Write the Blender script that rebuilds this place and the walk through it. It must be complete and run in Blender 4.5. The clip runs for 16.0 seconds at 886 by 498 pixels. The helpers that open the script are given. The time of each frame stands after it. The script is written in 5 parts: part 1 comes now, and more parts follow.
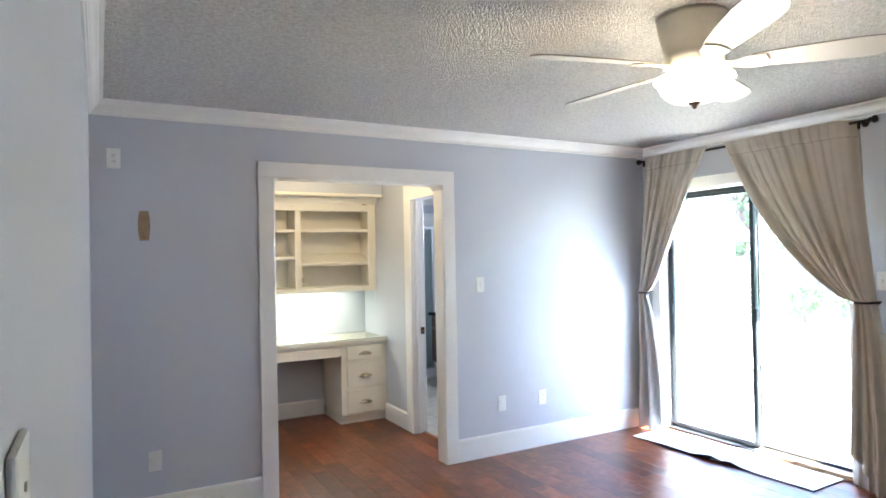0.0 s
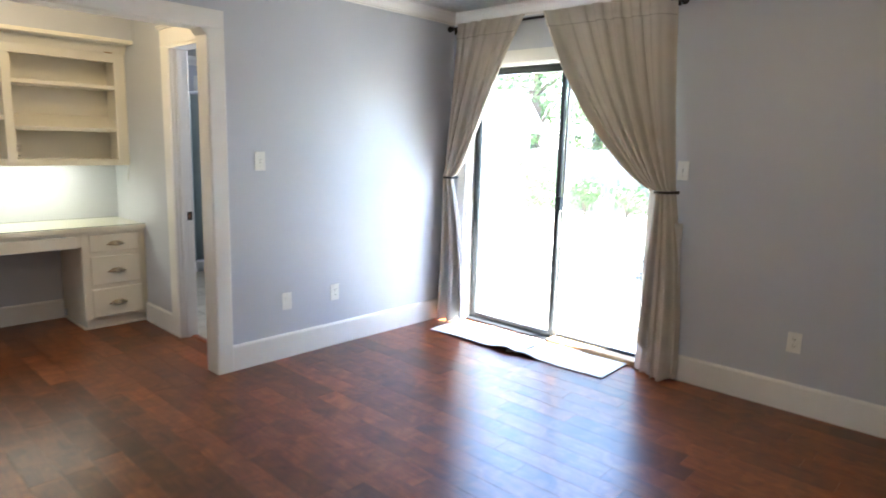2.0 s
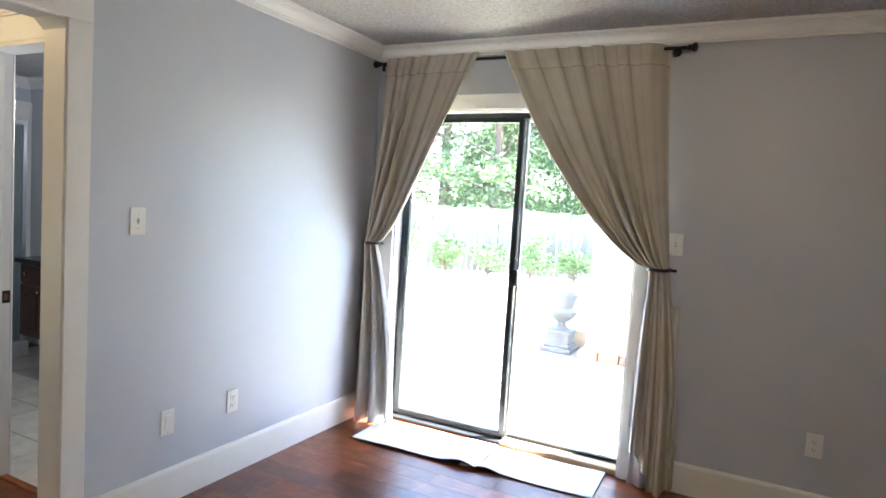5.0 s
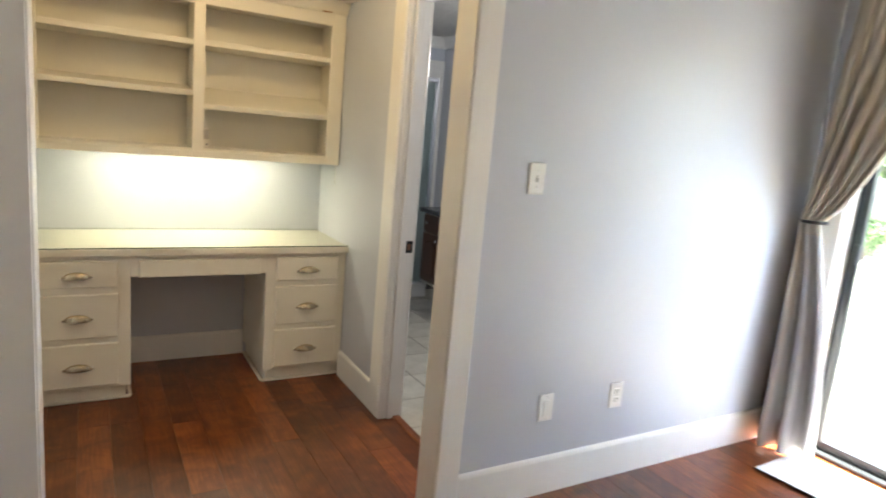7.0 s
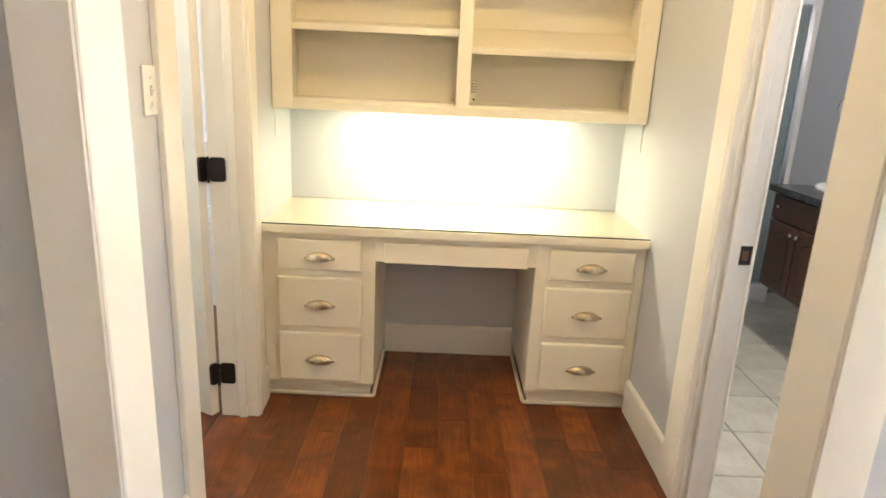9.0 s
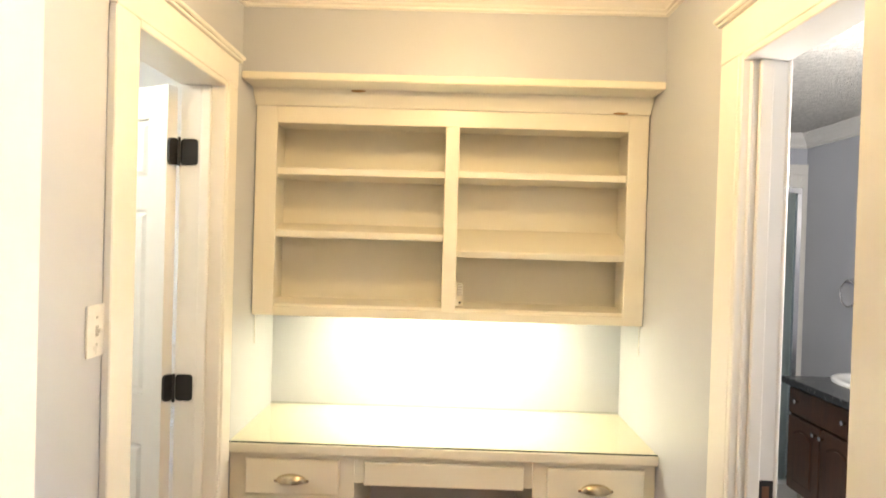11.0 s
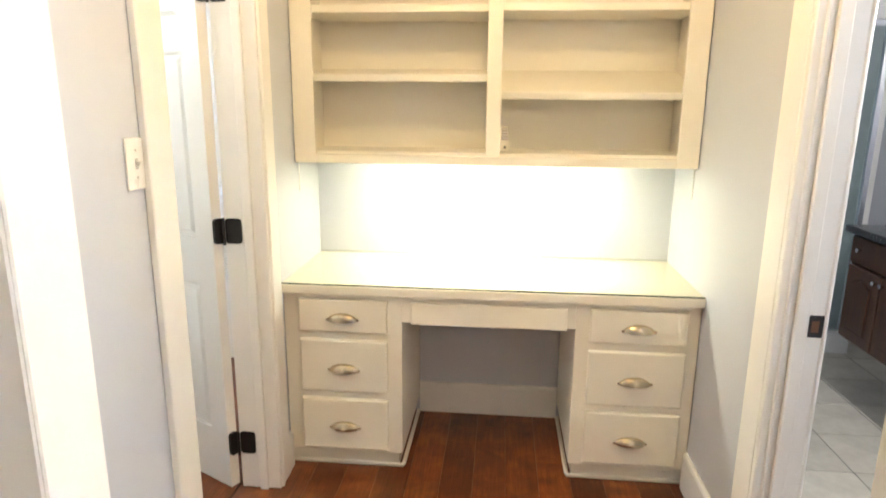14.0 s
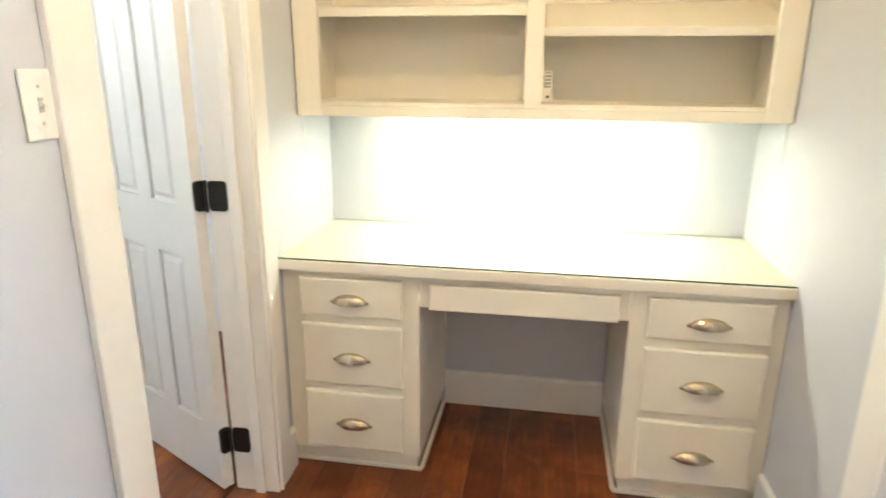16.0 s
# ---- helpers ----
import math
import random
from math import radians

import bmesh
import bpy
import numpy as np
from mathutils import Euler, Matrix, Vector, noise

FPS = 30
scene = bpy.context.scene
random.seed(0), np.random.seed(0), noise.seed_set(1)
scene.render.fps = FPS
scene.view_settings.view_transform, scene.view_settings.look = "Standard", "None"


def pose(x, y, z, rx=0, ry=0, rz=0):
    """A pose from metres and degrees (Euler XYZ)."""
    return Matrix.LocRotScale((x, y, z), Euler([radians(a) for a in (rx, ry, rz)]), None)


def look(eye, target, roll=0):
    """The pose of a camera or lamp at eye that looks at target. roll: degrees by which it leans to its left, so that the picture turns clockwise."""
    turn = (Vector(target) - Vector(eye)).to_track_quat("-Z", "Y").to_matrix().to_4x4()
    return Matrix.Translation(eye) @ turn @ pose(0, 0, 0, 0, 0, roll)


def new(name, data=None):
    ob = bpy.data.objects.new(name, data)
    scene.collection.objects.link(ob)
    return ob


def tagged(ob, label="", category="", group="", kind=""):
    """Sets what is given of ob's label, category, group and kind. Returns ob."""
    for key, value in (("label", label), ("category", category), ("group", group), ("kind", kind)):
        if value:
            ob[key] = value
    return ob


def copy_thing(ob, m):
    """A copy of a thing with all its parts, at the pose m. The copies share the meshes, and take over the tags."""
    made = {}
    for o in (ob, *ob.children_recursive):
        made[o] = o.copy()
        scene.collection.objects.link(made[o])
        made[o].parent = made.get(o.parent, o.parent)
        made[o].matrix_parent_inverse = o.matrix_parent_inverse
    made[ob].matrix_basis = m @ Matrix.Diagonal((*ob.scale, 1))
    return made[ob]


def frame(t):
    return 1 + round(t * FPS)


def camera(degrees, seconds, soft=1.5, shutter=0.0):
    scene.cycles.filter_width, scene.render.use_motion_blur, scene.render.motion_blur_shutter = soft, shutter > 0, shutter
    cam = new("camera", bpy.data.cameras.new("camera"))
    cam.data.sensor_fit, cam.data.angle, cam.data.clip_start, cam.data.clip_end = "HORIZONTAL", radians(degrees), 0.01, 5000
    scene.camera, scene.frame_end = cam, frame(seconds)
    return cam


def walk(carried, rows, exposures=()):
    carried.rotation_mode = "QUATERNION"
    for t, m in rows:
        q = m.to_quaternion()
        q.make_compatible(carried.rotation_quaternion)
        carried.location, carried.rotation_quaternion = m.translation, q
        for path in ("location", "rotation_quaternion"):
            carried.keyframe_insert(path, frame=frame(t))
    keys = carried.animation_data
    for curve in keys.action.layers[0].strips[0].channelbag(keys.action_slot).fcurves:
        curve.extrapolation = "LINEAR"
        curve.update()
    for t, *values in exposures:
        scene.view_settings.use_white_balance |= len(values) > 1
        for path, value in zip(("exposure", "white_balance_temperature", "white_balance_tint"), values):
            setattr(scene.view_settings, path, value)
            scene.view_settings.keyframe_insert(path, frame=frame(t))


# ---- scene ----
cam = camera(70.9, 16.0, soft=1.6, shutter=0.4)
PATH = [
    (0, (0.075, 0.018, 1.524), (1.039, 1.764, 1.547), -1.1),
    (0.5, (0.090, 0.011, 1.502), (1.013, 1.781, 1.43), -1.4),
    (1, (0.168, 0.111, 1.473), (1.123, 1.844, 1.184), 0.5),
    (1.3, (0.268, 0.218, 1.440), (1.419, 1.835, 1.190), 1.7),
    (1.5, (0.343, 0.31, 1.44), (1.633, 1.8, 1.098), -0.5),
    (2, (0.547, 0.534, 1.442), (1.988, 1.879, 1.107), 1.6),
    (2.5, (0.682, 0.762, 1.44), (2.25, 1.983, 1.213), 1.8),
    (3, (0.728, 1.039, 1.447), (2.404, 2.101, 1.194), 0.9),
    (3.5, (0.831, 1.286, 1.43), (2.564, 2.262, 1.218), 1.7),
    (3.7, (0.874, 1.37, 1.419), (2.624, 2.321, 1.244), 3.1),
    (5.8, (0.846, 1.781, 1.476), (2.621, 2.692, 1.33), 3.6),
    (6, (0.834, 1.82, 1.451), (2.537, 2.851, 1.257), 4.0),
    (6.5, (0.968, 2.003, 1.45), (2.367, 3.405, 1.171), 3.3),
    (7, (1.169, 2.196, 1.423), (2.16, 3.896, 1.069), 5.1),
    (7.5, (1.297, 2.473, 1.388), (2.153, 4.233, 0.975), 4.2),
    (8, (1.44, 2.706, 1.362), (1.924, 4.576, 0.843), 3.6),
    (8.2, (1.48, 2.788, 1.356), (1.788, 4.69, 0.819), 4.6),
    (10.3, (1.671, 3.194, 1.457), (1.578, 5.165, 1.132), 1.7),
    (10.5, (1.674, 3.194, 1.483), (1.598, 5.182, 1.277), 1.0),
    (11, (1.674, 3.202, 1.521), (1.649, 5.202, 1.494), 1.7),
    (11.5, (1.673, 3.208, 1.554), (1.675, 5.205, 1.648), 0.3),
    (12, (1.673, 3.213, 1.563), (1.655, 5.209, 1.674), -0.4),
    (12.5, (1.665, 3.217, 1.533), (1.618, 5.217, 1.561), -0.0),
    (13, (1.675, 3.223, 1.503), (1.585, 5.217, 1.367), 0.3),
    (13.5, (1.681, 3.232, 1.473), (1.543, 5.207, 1.188), 0.1),
    (14, (1.706, 3.245, 1.432), (1.526, 5.185, 0.981), 0.5),
    (14.5, (1.742, 3.264, 1.393), (1.499, 5.162, 0.813), -0.7),
    (15, (1.787, 3.301, 1.362), (1.489, 5.172, 0.72), -1.1),
    (15.5, (1.769, 3.446, 1.364), (1.492, 5.347, 0.808), -1.6),
    (15.8, (1.735, 3.563, 1.368), (1.508, 5.467, 0.806), 0.5),
    (16, (1.731, 3.639, 1.36), (1.41, 5.533, 0.802), 0.3),
]
walk(cam, [(t, look(eye, target, roll)) for t, eye, target, roll in PATH],
     exposures=[(0, 5.35, 5400, 10), (1.0, 5.27, 5500, 10), (2.0, 4.88, 5800, 10), (3.5, 4.68, 5900, 10), (6.0, 4.65, 6200, 10), (6.5, 4.50, 6400, 10), (7.0, 4.92, 6500, 10),
                (7.5, 5.34, 6750, 10), (8.0, 5.72, 6900, 10), (10.5, 5.68, 7200, 12), (12.5, 5.66, 7000, 12), (14.5, 5.88, 6300, 11), (16.0, 5.88, 6100, 10)])

# ---- world and large lights ----
world = bpy.data.worlds.new("world")
scene.world = world
world.use_nodes = True
wn = world.node_tree
sky = wn.nodes.new("ShaderNodeTexSky")
sky.sky_type, sky.sun_disc = "NISHITA", False
sky.sun_elevation, sky.sun_rotation = radians(64), radians(148)
wn.links.new(sky.outputs[0], wn.nodes["Background"].inputs[0])
wn.nodes["Background"].inputs[1].default_value = 0.15


def lamp(name, kind, m, energy, color, **settings):
    data = bpy.data.lights.new(name, kind)
    data.energy, data.color = energy, color
    for key, value in settings.items():
        setattr(data, key, value)
    ob = new(name, data)
    ob.matrix_world = m
    return ob


SUN_FROM = Vector((0.53 * math.cos(radians(64)), -0.85 * math.cos(radians(64)), math.sin(radians(64))))
lamp("sun", "SUN", look(SUN_FROM * 30, (0, 0, 0)), 5.0, (1.0, 0.95, 0.88), angle=radians(0.5))
WARM = (1.0, 0.74, 0.42)
lamp("fan_bulb", "POINT", pose(2.11, 1.655, 2.165), 1.0, WARM, shadow_soft_size=0.09)
lamp("alcove_bulb", "POINT", pose(1.70, 4.66, 2.22), 0.48, (1.0, 0.71, 0.35), shadow_soft_size=0.07)
lamp("under_cabinet_tube", "AREA", look((1.66, 5.79, 1.213), (1.66, 5.83, 0)), 0.13, (1.0, 0.93, 0.66), shape="RECTANGLE", size=1.02, size_y=0.05)
# unseen fill added to brighten the closet and its open door
lamp("closet_bulb", "POINT", pose(0.05, 5.0, 2.22), 0.55, (0.96, 0.98, 0.90), shadow_soft_size=0.08)
# unseen fill in mid-air, without a fixture, added to brighten the bathroom
lamp("bath_bulb", "POINT", pose(3.15, 5.00, 1.80), 1.2, (0.97, 0.96, 0.93), shadow_soft_size=0.10)


# ---- materials ----
def material(name, color, rough=0.5, metal=0.0, dark=None, scale=6.0, bump=0.0, bump_scale=80.0, stretch=(1, 1, 1),
             island=False, each=0.0, spec=0.5, coat=0.0, detail=3.0, rough_var=0.08):
    """Principled surface: colour varied at two scales, roughness varied, fine relief."""
    m = bpy.data.materials.new(name)
    m.use_nodes = True
    n, l = m.node_tree.nodes, m.node_tree.links
    p = n["Principled BSDF"]
    p.inputs["Metallic"].default_value = metal
    p.inputs["Specular IOR Level"].default_value = spec
    p.inputs["Coat Weight"].default_value = coat
    tc, mp = n.new("ShaderNodeTexCoord"), n.new("ShaderNodeMapping")
    mp.inputs["Scale"].default_value = stretch
    l.new(tc.outputs["Object"], mp.inputs[0])
    big, fine = n.new("ShaderNodeTexNoise"), n.new("ShaderNodeTexNoise")
    big.inputs["Scale"].default_value, big.inputs["Detail"].default_value = scale, detail
    fine.inputs["Scale"].default_value, fine.inputs["Detail"].default_value = bump_scale, 2.0
    ramp = n.new("ShaderNodeMix")
    ramp.data_type = "RGBA"
    dark = dark or [c * 0.92 for c in color]
    ramp.inputs["A"].default_value, ramp.inputs["B"].default_value = (*dark, 1), (*color, 1)
    two = n.new("ShaderNodeMath")
    two.operation = "MULTIPLY_ADD"
    two.inputs[1].default_value = 0.25
    l.new(big.outputs[0], two.inputs[2])
    l.new(fine.outputs[0], two.inputs[0])
    rng = n.new("ShaderNodeMapRange")
    rng.inputs[1].default_value, rng.inputs[2].default_value = 0.42, 0.86
    l.new(two.outputs[0], rng.inputs[0])
    l.new(rng.outputs[0], ramp.inputs["Factor"])
    l.new(mp.outputs[0], big.inputs["Vector"])
    l.new(mp.outputs[0], fine.inputs["Vector"])
    out = ramp.outputs["Result"]
    if each:
        info = n.new("ShaderNodeNewGeometry" if island else "ShaderNodeObjectInfo")
        hsv, mul = n.new("ShaderNodeHueSaturation"), n.new("ShaderNodeMapRange")
        mul.inputs[3].default_value, mul.inputs[4].default_value = 1 - each, 1 + each
        l.new(info.outputs["Random Per Island" if island else "Random"], mul.inputs[0])
        l.new(mul.outputs[0], hsv.inputs["Value"])
        l.new(out, hsv.inputs["Color"])
        out = hsv.outputs[0]
    l.new(out, p.inputs["Base Color"])
    rr = n.new("ShaderNodeMapRange")
    rr.inputs[3].default_value, rr.inputs[4].default_value = max(rough - rough_var, 0.02), min(rough + rough_var, 1)
    l.new(big.outputs[0], rr.inputs[0])
    l.new(rr.outputs[0], p.inputs["Roughness"])
    if bump:
        b = n.new("ShaderNodeBump")
        b.inputs["Strength"].default_value, b.inputs["Distance"].default_value = bump, 0.002
        l.new(fine.outputs[0], b.inputs["Height"])
        l.new(b.outputs[0], p.inputs["Normal"])
    return m


PAINT = material("blue_grey_wall_paint", (0.545, 0.570, 0.630), 0.42, dark=(0.525, 0.55, 0.61), scale=2.0, bump=0.12, bump_scale=140)
WHITE = material("white_trim_paint", (0.83, 0.82, 0.80), 0.32, dark=(0.79, 0.78, 0.755), scale=5.0, bump=0.05, bump_scale=60)
CREAM = material("cream_cabinet_paint", (0.87, 0.84, 0.745), 0.33, dark=(0.845, 0.81, 0.71), scale=5.0, bump=0.06, bump_scale=70)
CLOSET_WHITE = material("white_closet_paint", (0.82, 0.82, 0.80), 0.5, bump=0.08, bump_scale=120)
BRONZE = material("dark_bronze_metal", (0.028, 0.026, 0.026), 0.42, metal=0.6, bump=0.05)
DOOR_FRAME = material("dark_bronze_aluminium", (0.035, 0.040, 0.042), 0.38, metal=0.5, bump=0.04)
NICKEL = material("brushed_nickel", (0.58, 0.49, 0.36), 0.17, metal=1.0, bump=0.06, bump_scale=300, stretch=(1, 8, 8))
CHROME = material("polished_chrome", (0.8, 0.8, 0.82), 0.08, metal=1.0)
PLATE = material("white_plastic", (0.82, 0.82, 0.80), 0.3, scale=20)
SLOT = material("dark_slot", (0.05, 0.05, 0.05), 0.6)
CARD = material("bare_brown_board", (0.36, 0.26, 0.16), 0.8, dark=(0.27, 0.19, 0.12), scale=30, bump=0.3, bump_scale=200)
LINEN = material("beige_curtain_fabric", (0.66, 0.615, 0.545), 0.85, dark=(0.59, 0.545, 0.475), scale=3.0, bump=0.35, bump_scale=700, spec=0.2)
MAT_WHITE = material("white_woven_mat", (0.82, 0.81, 0.79), 0.9, dark=(0.70, 0.69, 0.67), scale=40, bump=0.6, bump_scale=500, spec=0.1)
MAT_BLACK = material("dark_mat_edge", (0.03, 0.03, 0.03), 0.9)
OAK = material("yellow_oak_threshold", (0.55, 0.36, 0.16), 0.45, dark=(0.42, 0.26, 0.11), scale=8, stretch=(6, 1, 6), bump=0.2, bump_scale=40)
BLADE = material("white_fan_blade", (0.74, 0.71, 0.66), 0.4, dark=(0.70, 0.67, 0.62), scale=4)
BLADE_EDGE = material("grey_blade_edge", (0.30, 0.25, 0.21), 0.5)
VANITY = material("dark_cherry_vanity", (0.085, 0.036, 0.018), 0.35, dark=(0.045, 0.018, 0.010), scale=5, stretch=(6, 6, 1), bump=0.15, bump_scale=30)
COUNTER = material("dark_grey_counter", (0.05, 0.052, 0.055), 0.25, dark=(0.03, 0.032, 0.035), scale=60)
PORCELAIN = material("white_porcelain", (0.85, 0.85, 0.84), 0.12, scale=2)
TILE = material("pale_stone_tile", (0.58, 0.55, 0.48), 0.3, dark=(0.43, 0.40, 0.34), scale=7, each=0.10, bump=0.15, bump_scale=30, detail=6)
GROUT = material("grey_grout", (0.20, 0.19, 0.17), 0.9, bump=0.3)
CONCRETE = material("patio_concrete", (0.34, 0.32, 0.25), 0.85, dark=(0.10, 0.095, 0.065), scale=1.3, bump=0.5, bump_scale=60, detail=8)
LAWN = material("dry_lawn", (0.50, 0.48, 0.36), 0.95, dark=(0.34, 0.35, 0.22), scale=2.0, bump=0.8, bump_scale=120, detail=8)
BRICK = material("orange_brick", (0.42, 0.22, 0.14), 0.85, dark=(0.30, 0.15, 0.09), scale=12, each=0.15, bump=0.5, bump_scale=90)
WALL_OUT = material("white_painted_outside_wall", (0.78, 0.78, 0.76), 0.7, dark=(0.70, 0.70, 0.68), scale=2, bump=0.3)
STONE = material("grey_cast_stone", (0.15, 0.147, 0.145), 0.85, dark=(0.09, 0.088, 0.088), scale=9, bump=0.6, bump_scale=70, detail=6)
FENCE = material("weathered_fence_wood", (0.20, 0.19, 0.175), 0.9, dark=(0.11, 0.105, 0.095), scale=4, stretch=(6, 6, 0.6), each=0.18, bump=0.4, bump_scale=30)
BARK = material("tree_bark", (0.14, 0.10, 0.075), 0.95, dark=(0.06, 0.045, 0.035), scale=8, stretch=(3, 3, 0.6), bump=1.0, bump_scale=25)
LEAF = material("green_leaves", (0.11, 0.17, 0.05), 0.55, dark=(0.05, 0.095, 0.025), scale=1.2, island=True, each=0.45)
SHRUB_LEAF = material("shrub_leaves", (0.10, 0.18, 0.06), 0.5, dark=(0.05, 0.10, 0.03), scale=3, island=True, each=0.45)
ROOF = material("grey_shingles", (0.22, 0.21, 0.20), 0.9, scale=12, bump=0.6, bump_scale=40)
WIRE = material("white_coated_wire", (0.82, 0.82, 0.82), 0.35)


def ceiling_material(name, color):
    m = material(name, color, 0.95, dark=[c * 0.70 for c in color], scale=62, spec=0.15)
    n, l = m.node_tree.nodes, m.node_tree.links
    tc, a, b = n.new("ShaderNodeTexCoord"), n.new("ShaderNodeTexNoise"), n.new("ShaderNodeTexVoronoi")
    a.inputs["Scale"].default_value, a.inputs["Detail"].default_value = 80, 5
    b.inputs["Scale"].default_value = 120
    add, bump = n.new("ShaderNodeMath"), n.new("ShaderNodeBump")
    add.operation = "SUBTRACT"
    l.new(tc.outputs["Object"], a.inputs["Vector"])
    l.new(tc.outputs["Object"], b.inputs["Vector"])
    l.new(a.outputs[0], add.inputs[0])
    l.new(b.outputs[0], add.inputs[1])
    l.new(add.outputs[0], bump.inputs["Height"])
    bump.inputs["Strength"].default_value, bump.inputs["Distance"].default_value = 1.0, 0.014
    l.new(bump.outputs[0], n["Principled BSDF"].inputs["Normal"])
    return m


POPCORN = ceiling_material("popcorn_ceiling", (0.83, 0.81, 0.78))


def wood_floor():
    m = bpy.data.materials.new("red_brown_hardwood")
    m.use_nodes = True
    n, l = m.node_tree.nodes, m.node_tree.links
    p = n["Principled BSDF"]
    tc, info = n.new("ShaderNodeTexCoord"), n.new("ShaderNodeObjectInfo")
    shift, mp = n.new("ShaderNodeVectorMath"), n.new("ShaderNodeMapping")
    l.new(tc.outputs["Object"], shift.inputs[0])
    comb = n.new("ShaderNodeMath")
    comb.operation = "MULTIPLY"
    comb.inputs[1].default_value = 37.0
    l.new(info.outputs["Random"], comb.inputs[0])
    l.new(comb.outputs[0], shift.inputs[1])
    l.new(shift.outputs[0], mp.inputs[0])
    mp.inputs["Scale"].default_value = (22, 1.3, 22)
    grain, blot = n.new("ShaderNodeTexNoise"), n.new("ShaderNodeTexNoise")
    grain.inputs["Scale"].default_value, grain.inputs["Detail"].default_value, grain.inputs["Distortion"].default_value = 5, 5, 0.2
    l.new(mp.outputs[0], grain.inputs["Vector"])
    blot.inputs["Scale"].default_value, blot.inputs["Detail"].default_value, blot.inputs["Distortion"].default_value = 8, 5, 0.9
    l.new(shift.outputs[0], blot.inputs["Vector"])
    ramp = n.new("ShaderNodeValToRGB")
    e = ramp.color_ramp.elements
    e[0].position, e[0].color = 0.31, (0.068, 0.0165, 0.0046, 1)
    e[1].position, e[1].color = 0.70, (0.285, 0.088, 0.0220, 1)
    mid = ramp.color_ramp.elements.new(0.52)
    mid.color = (0.165, 0.0440, 0.0115, 1)
    mixv = n.new("ShaderNodeMath")
    mixv.operation = "MULTIPLY_ADD"
    mixv.inputs[1].default_value = 0.40
    l.new(grain.outputs[0], mixv.inputs[0])
    half = n.new("ShaderNodeMath")
    half.operation = "MULTIPLY"
    half.inputs[1].default_value = 0.60
    l.new(blot.outputs[0], half.inputs[0])
    l.new(half.outputs[0], mixv.inputs[2])
    l.new(mixv.outputs[0], ramp.inputs[0])
    hsv, val = n.new("ShaderNodeHueSaturation"), n.new("ShaderNodeMapRange")
    val.inputs[3].default_value, val.inputs[4].default_value = 0.62, 1.5
    l.new(info.outputs["Random"], val.inputs[0])
    l.new(val.outputs[0], hsv.inputs["Value"])
    l.new(ramp.outputs[0], hsv.inputs["Color"])
    l.new(hsv.outputs[0], p.inputs["Base Color"])
    rr = n.new("ShaderNodeMapRange")
    rr.inputs[3].default_value, rr.inputs[4].default_value = 0.29, 0.31
    l.new(blot.outputs[0], rr.inputs[0])
    l.new(rr.outputs[0], p.inputs["Roughness"])
    b, wave = n.new("ShaderNodeBump"), n.new("ShaderNodeTexNoise")
    wave.inputs["Scale"].default_value = 3.0
    l.new(mp.outputs[0], wave.inputs["Vector"])
    l.new(wave.outputs[0], b.inputs["Height"])
    b.inputs["Strength"].default_value, b.inputs["Distance"].default_value = 0.03, 0.001
    p.inputs["Specular IOR Level"].default_value = 0.62
    l.new(b.outputs[0], p.inputs["Normal"])
    return m


WOOD = wood_floor()
# thin cloth lets some light through
n, l = LINEN.node_tree.nodes, LINEN.node_tree.links
thin, both = n.new("ShaderNodeBsdfTranslucent"), n.new("ShaderNodeMixShader")
thin.inputs[0].default_value, both.inputs[0].default_value = (0.60, 0.55, 0.48, 1), 0.05
l.new(n["Principled BSDF"].outputs[0], both.inputs[1])
l.new(thin.outputs[0], both.inputs[2])
l.new(both.outputs[0], n["Material Output"].inputs[0])



def glass_material(name, tint=(1, 1, 1), ior=1.45, haze=0.0):
    m = bpy.data.materials.new(name)
    m.use_nodes = True
    n, l = m.node_tree.nodes, m.node_tree.links
    n.remove(n["Principled BSDF"])
    t, g, f, mx = n.new("ShaderNodeBsdfTransparent"), n.new("ShaderNodeBsdfGlossy"), n.new("ShaderNodeFresnel"), n.new("ShaderNodeMixShader")
    t.inputs[0].default_value = (*tint, 1)
    g.inputs["Roughness"].default_value = 0.02
    f.inputs[0].default_value = ior
    # translucent share puts a pale veil of glare into the glass
    veiled, veil = n.new("ShaderNodeMixShader"), n.new("ShaderNodeBsdfTranslucent")
    veiled.inputs[0].default_value = haze
    l.new(t.outputs[0], veiled.inputs[1])
    l.new(veil.outputs[0], veiled.inputs[2])
    l.new(f.outputs[0], mx.inputs[0])
    l.new(veiled.outputs[0], mx.inputs[1])
    l.new(g.outputs[0], mx.inputs[2])
    l.new(mx.outputs[0], n["Material Output"].inputs[0])
    return m


# the haze value stands in for glare washing out the garden view
GLASS = glass_material("hazy_window_glass", haze=0.014)
DESK_GLASS = glass_material("greenish_desk_glass", (0.96, 0.99, 0.96))
SHOWER_GLASS = glass_material("grey_green_shower_glass", (0.62, 0.70, 0.70))
GLASS_EDGE = material("green_glass_edge", (0.05, 0.10, 0.075), 0.15)


def glow(name, color, strength):
    m = bpy.data.materials.new(name)
    m.use_nodes = True
    p = m.node_tree.nodes["Principled BSDF"]
    p.inputs["Base Color"].default_value = (0.8, 0.78, 0.72, 1)
    p.inputs["Emission Color"].default_value = (*color, 1)
    p.inputs["Emission Strength"].default_value = strength
    return m


BOWL_GLASS = glow("lit_frosted_glass_bowl", (1.0, 0.80, 0.50), 0.5)
LENS = glow("lit_warm_lens", (1.0, 0.78, 0.48), 0.5)
TUBE = glow("lit_tube_lens", (0.98, 0.95, 0.72), 0.6)


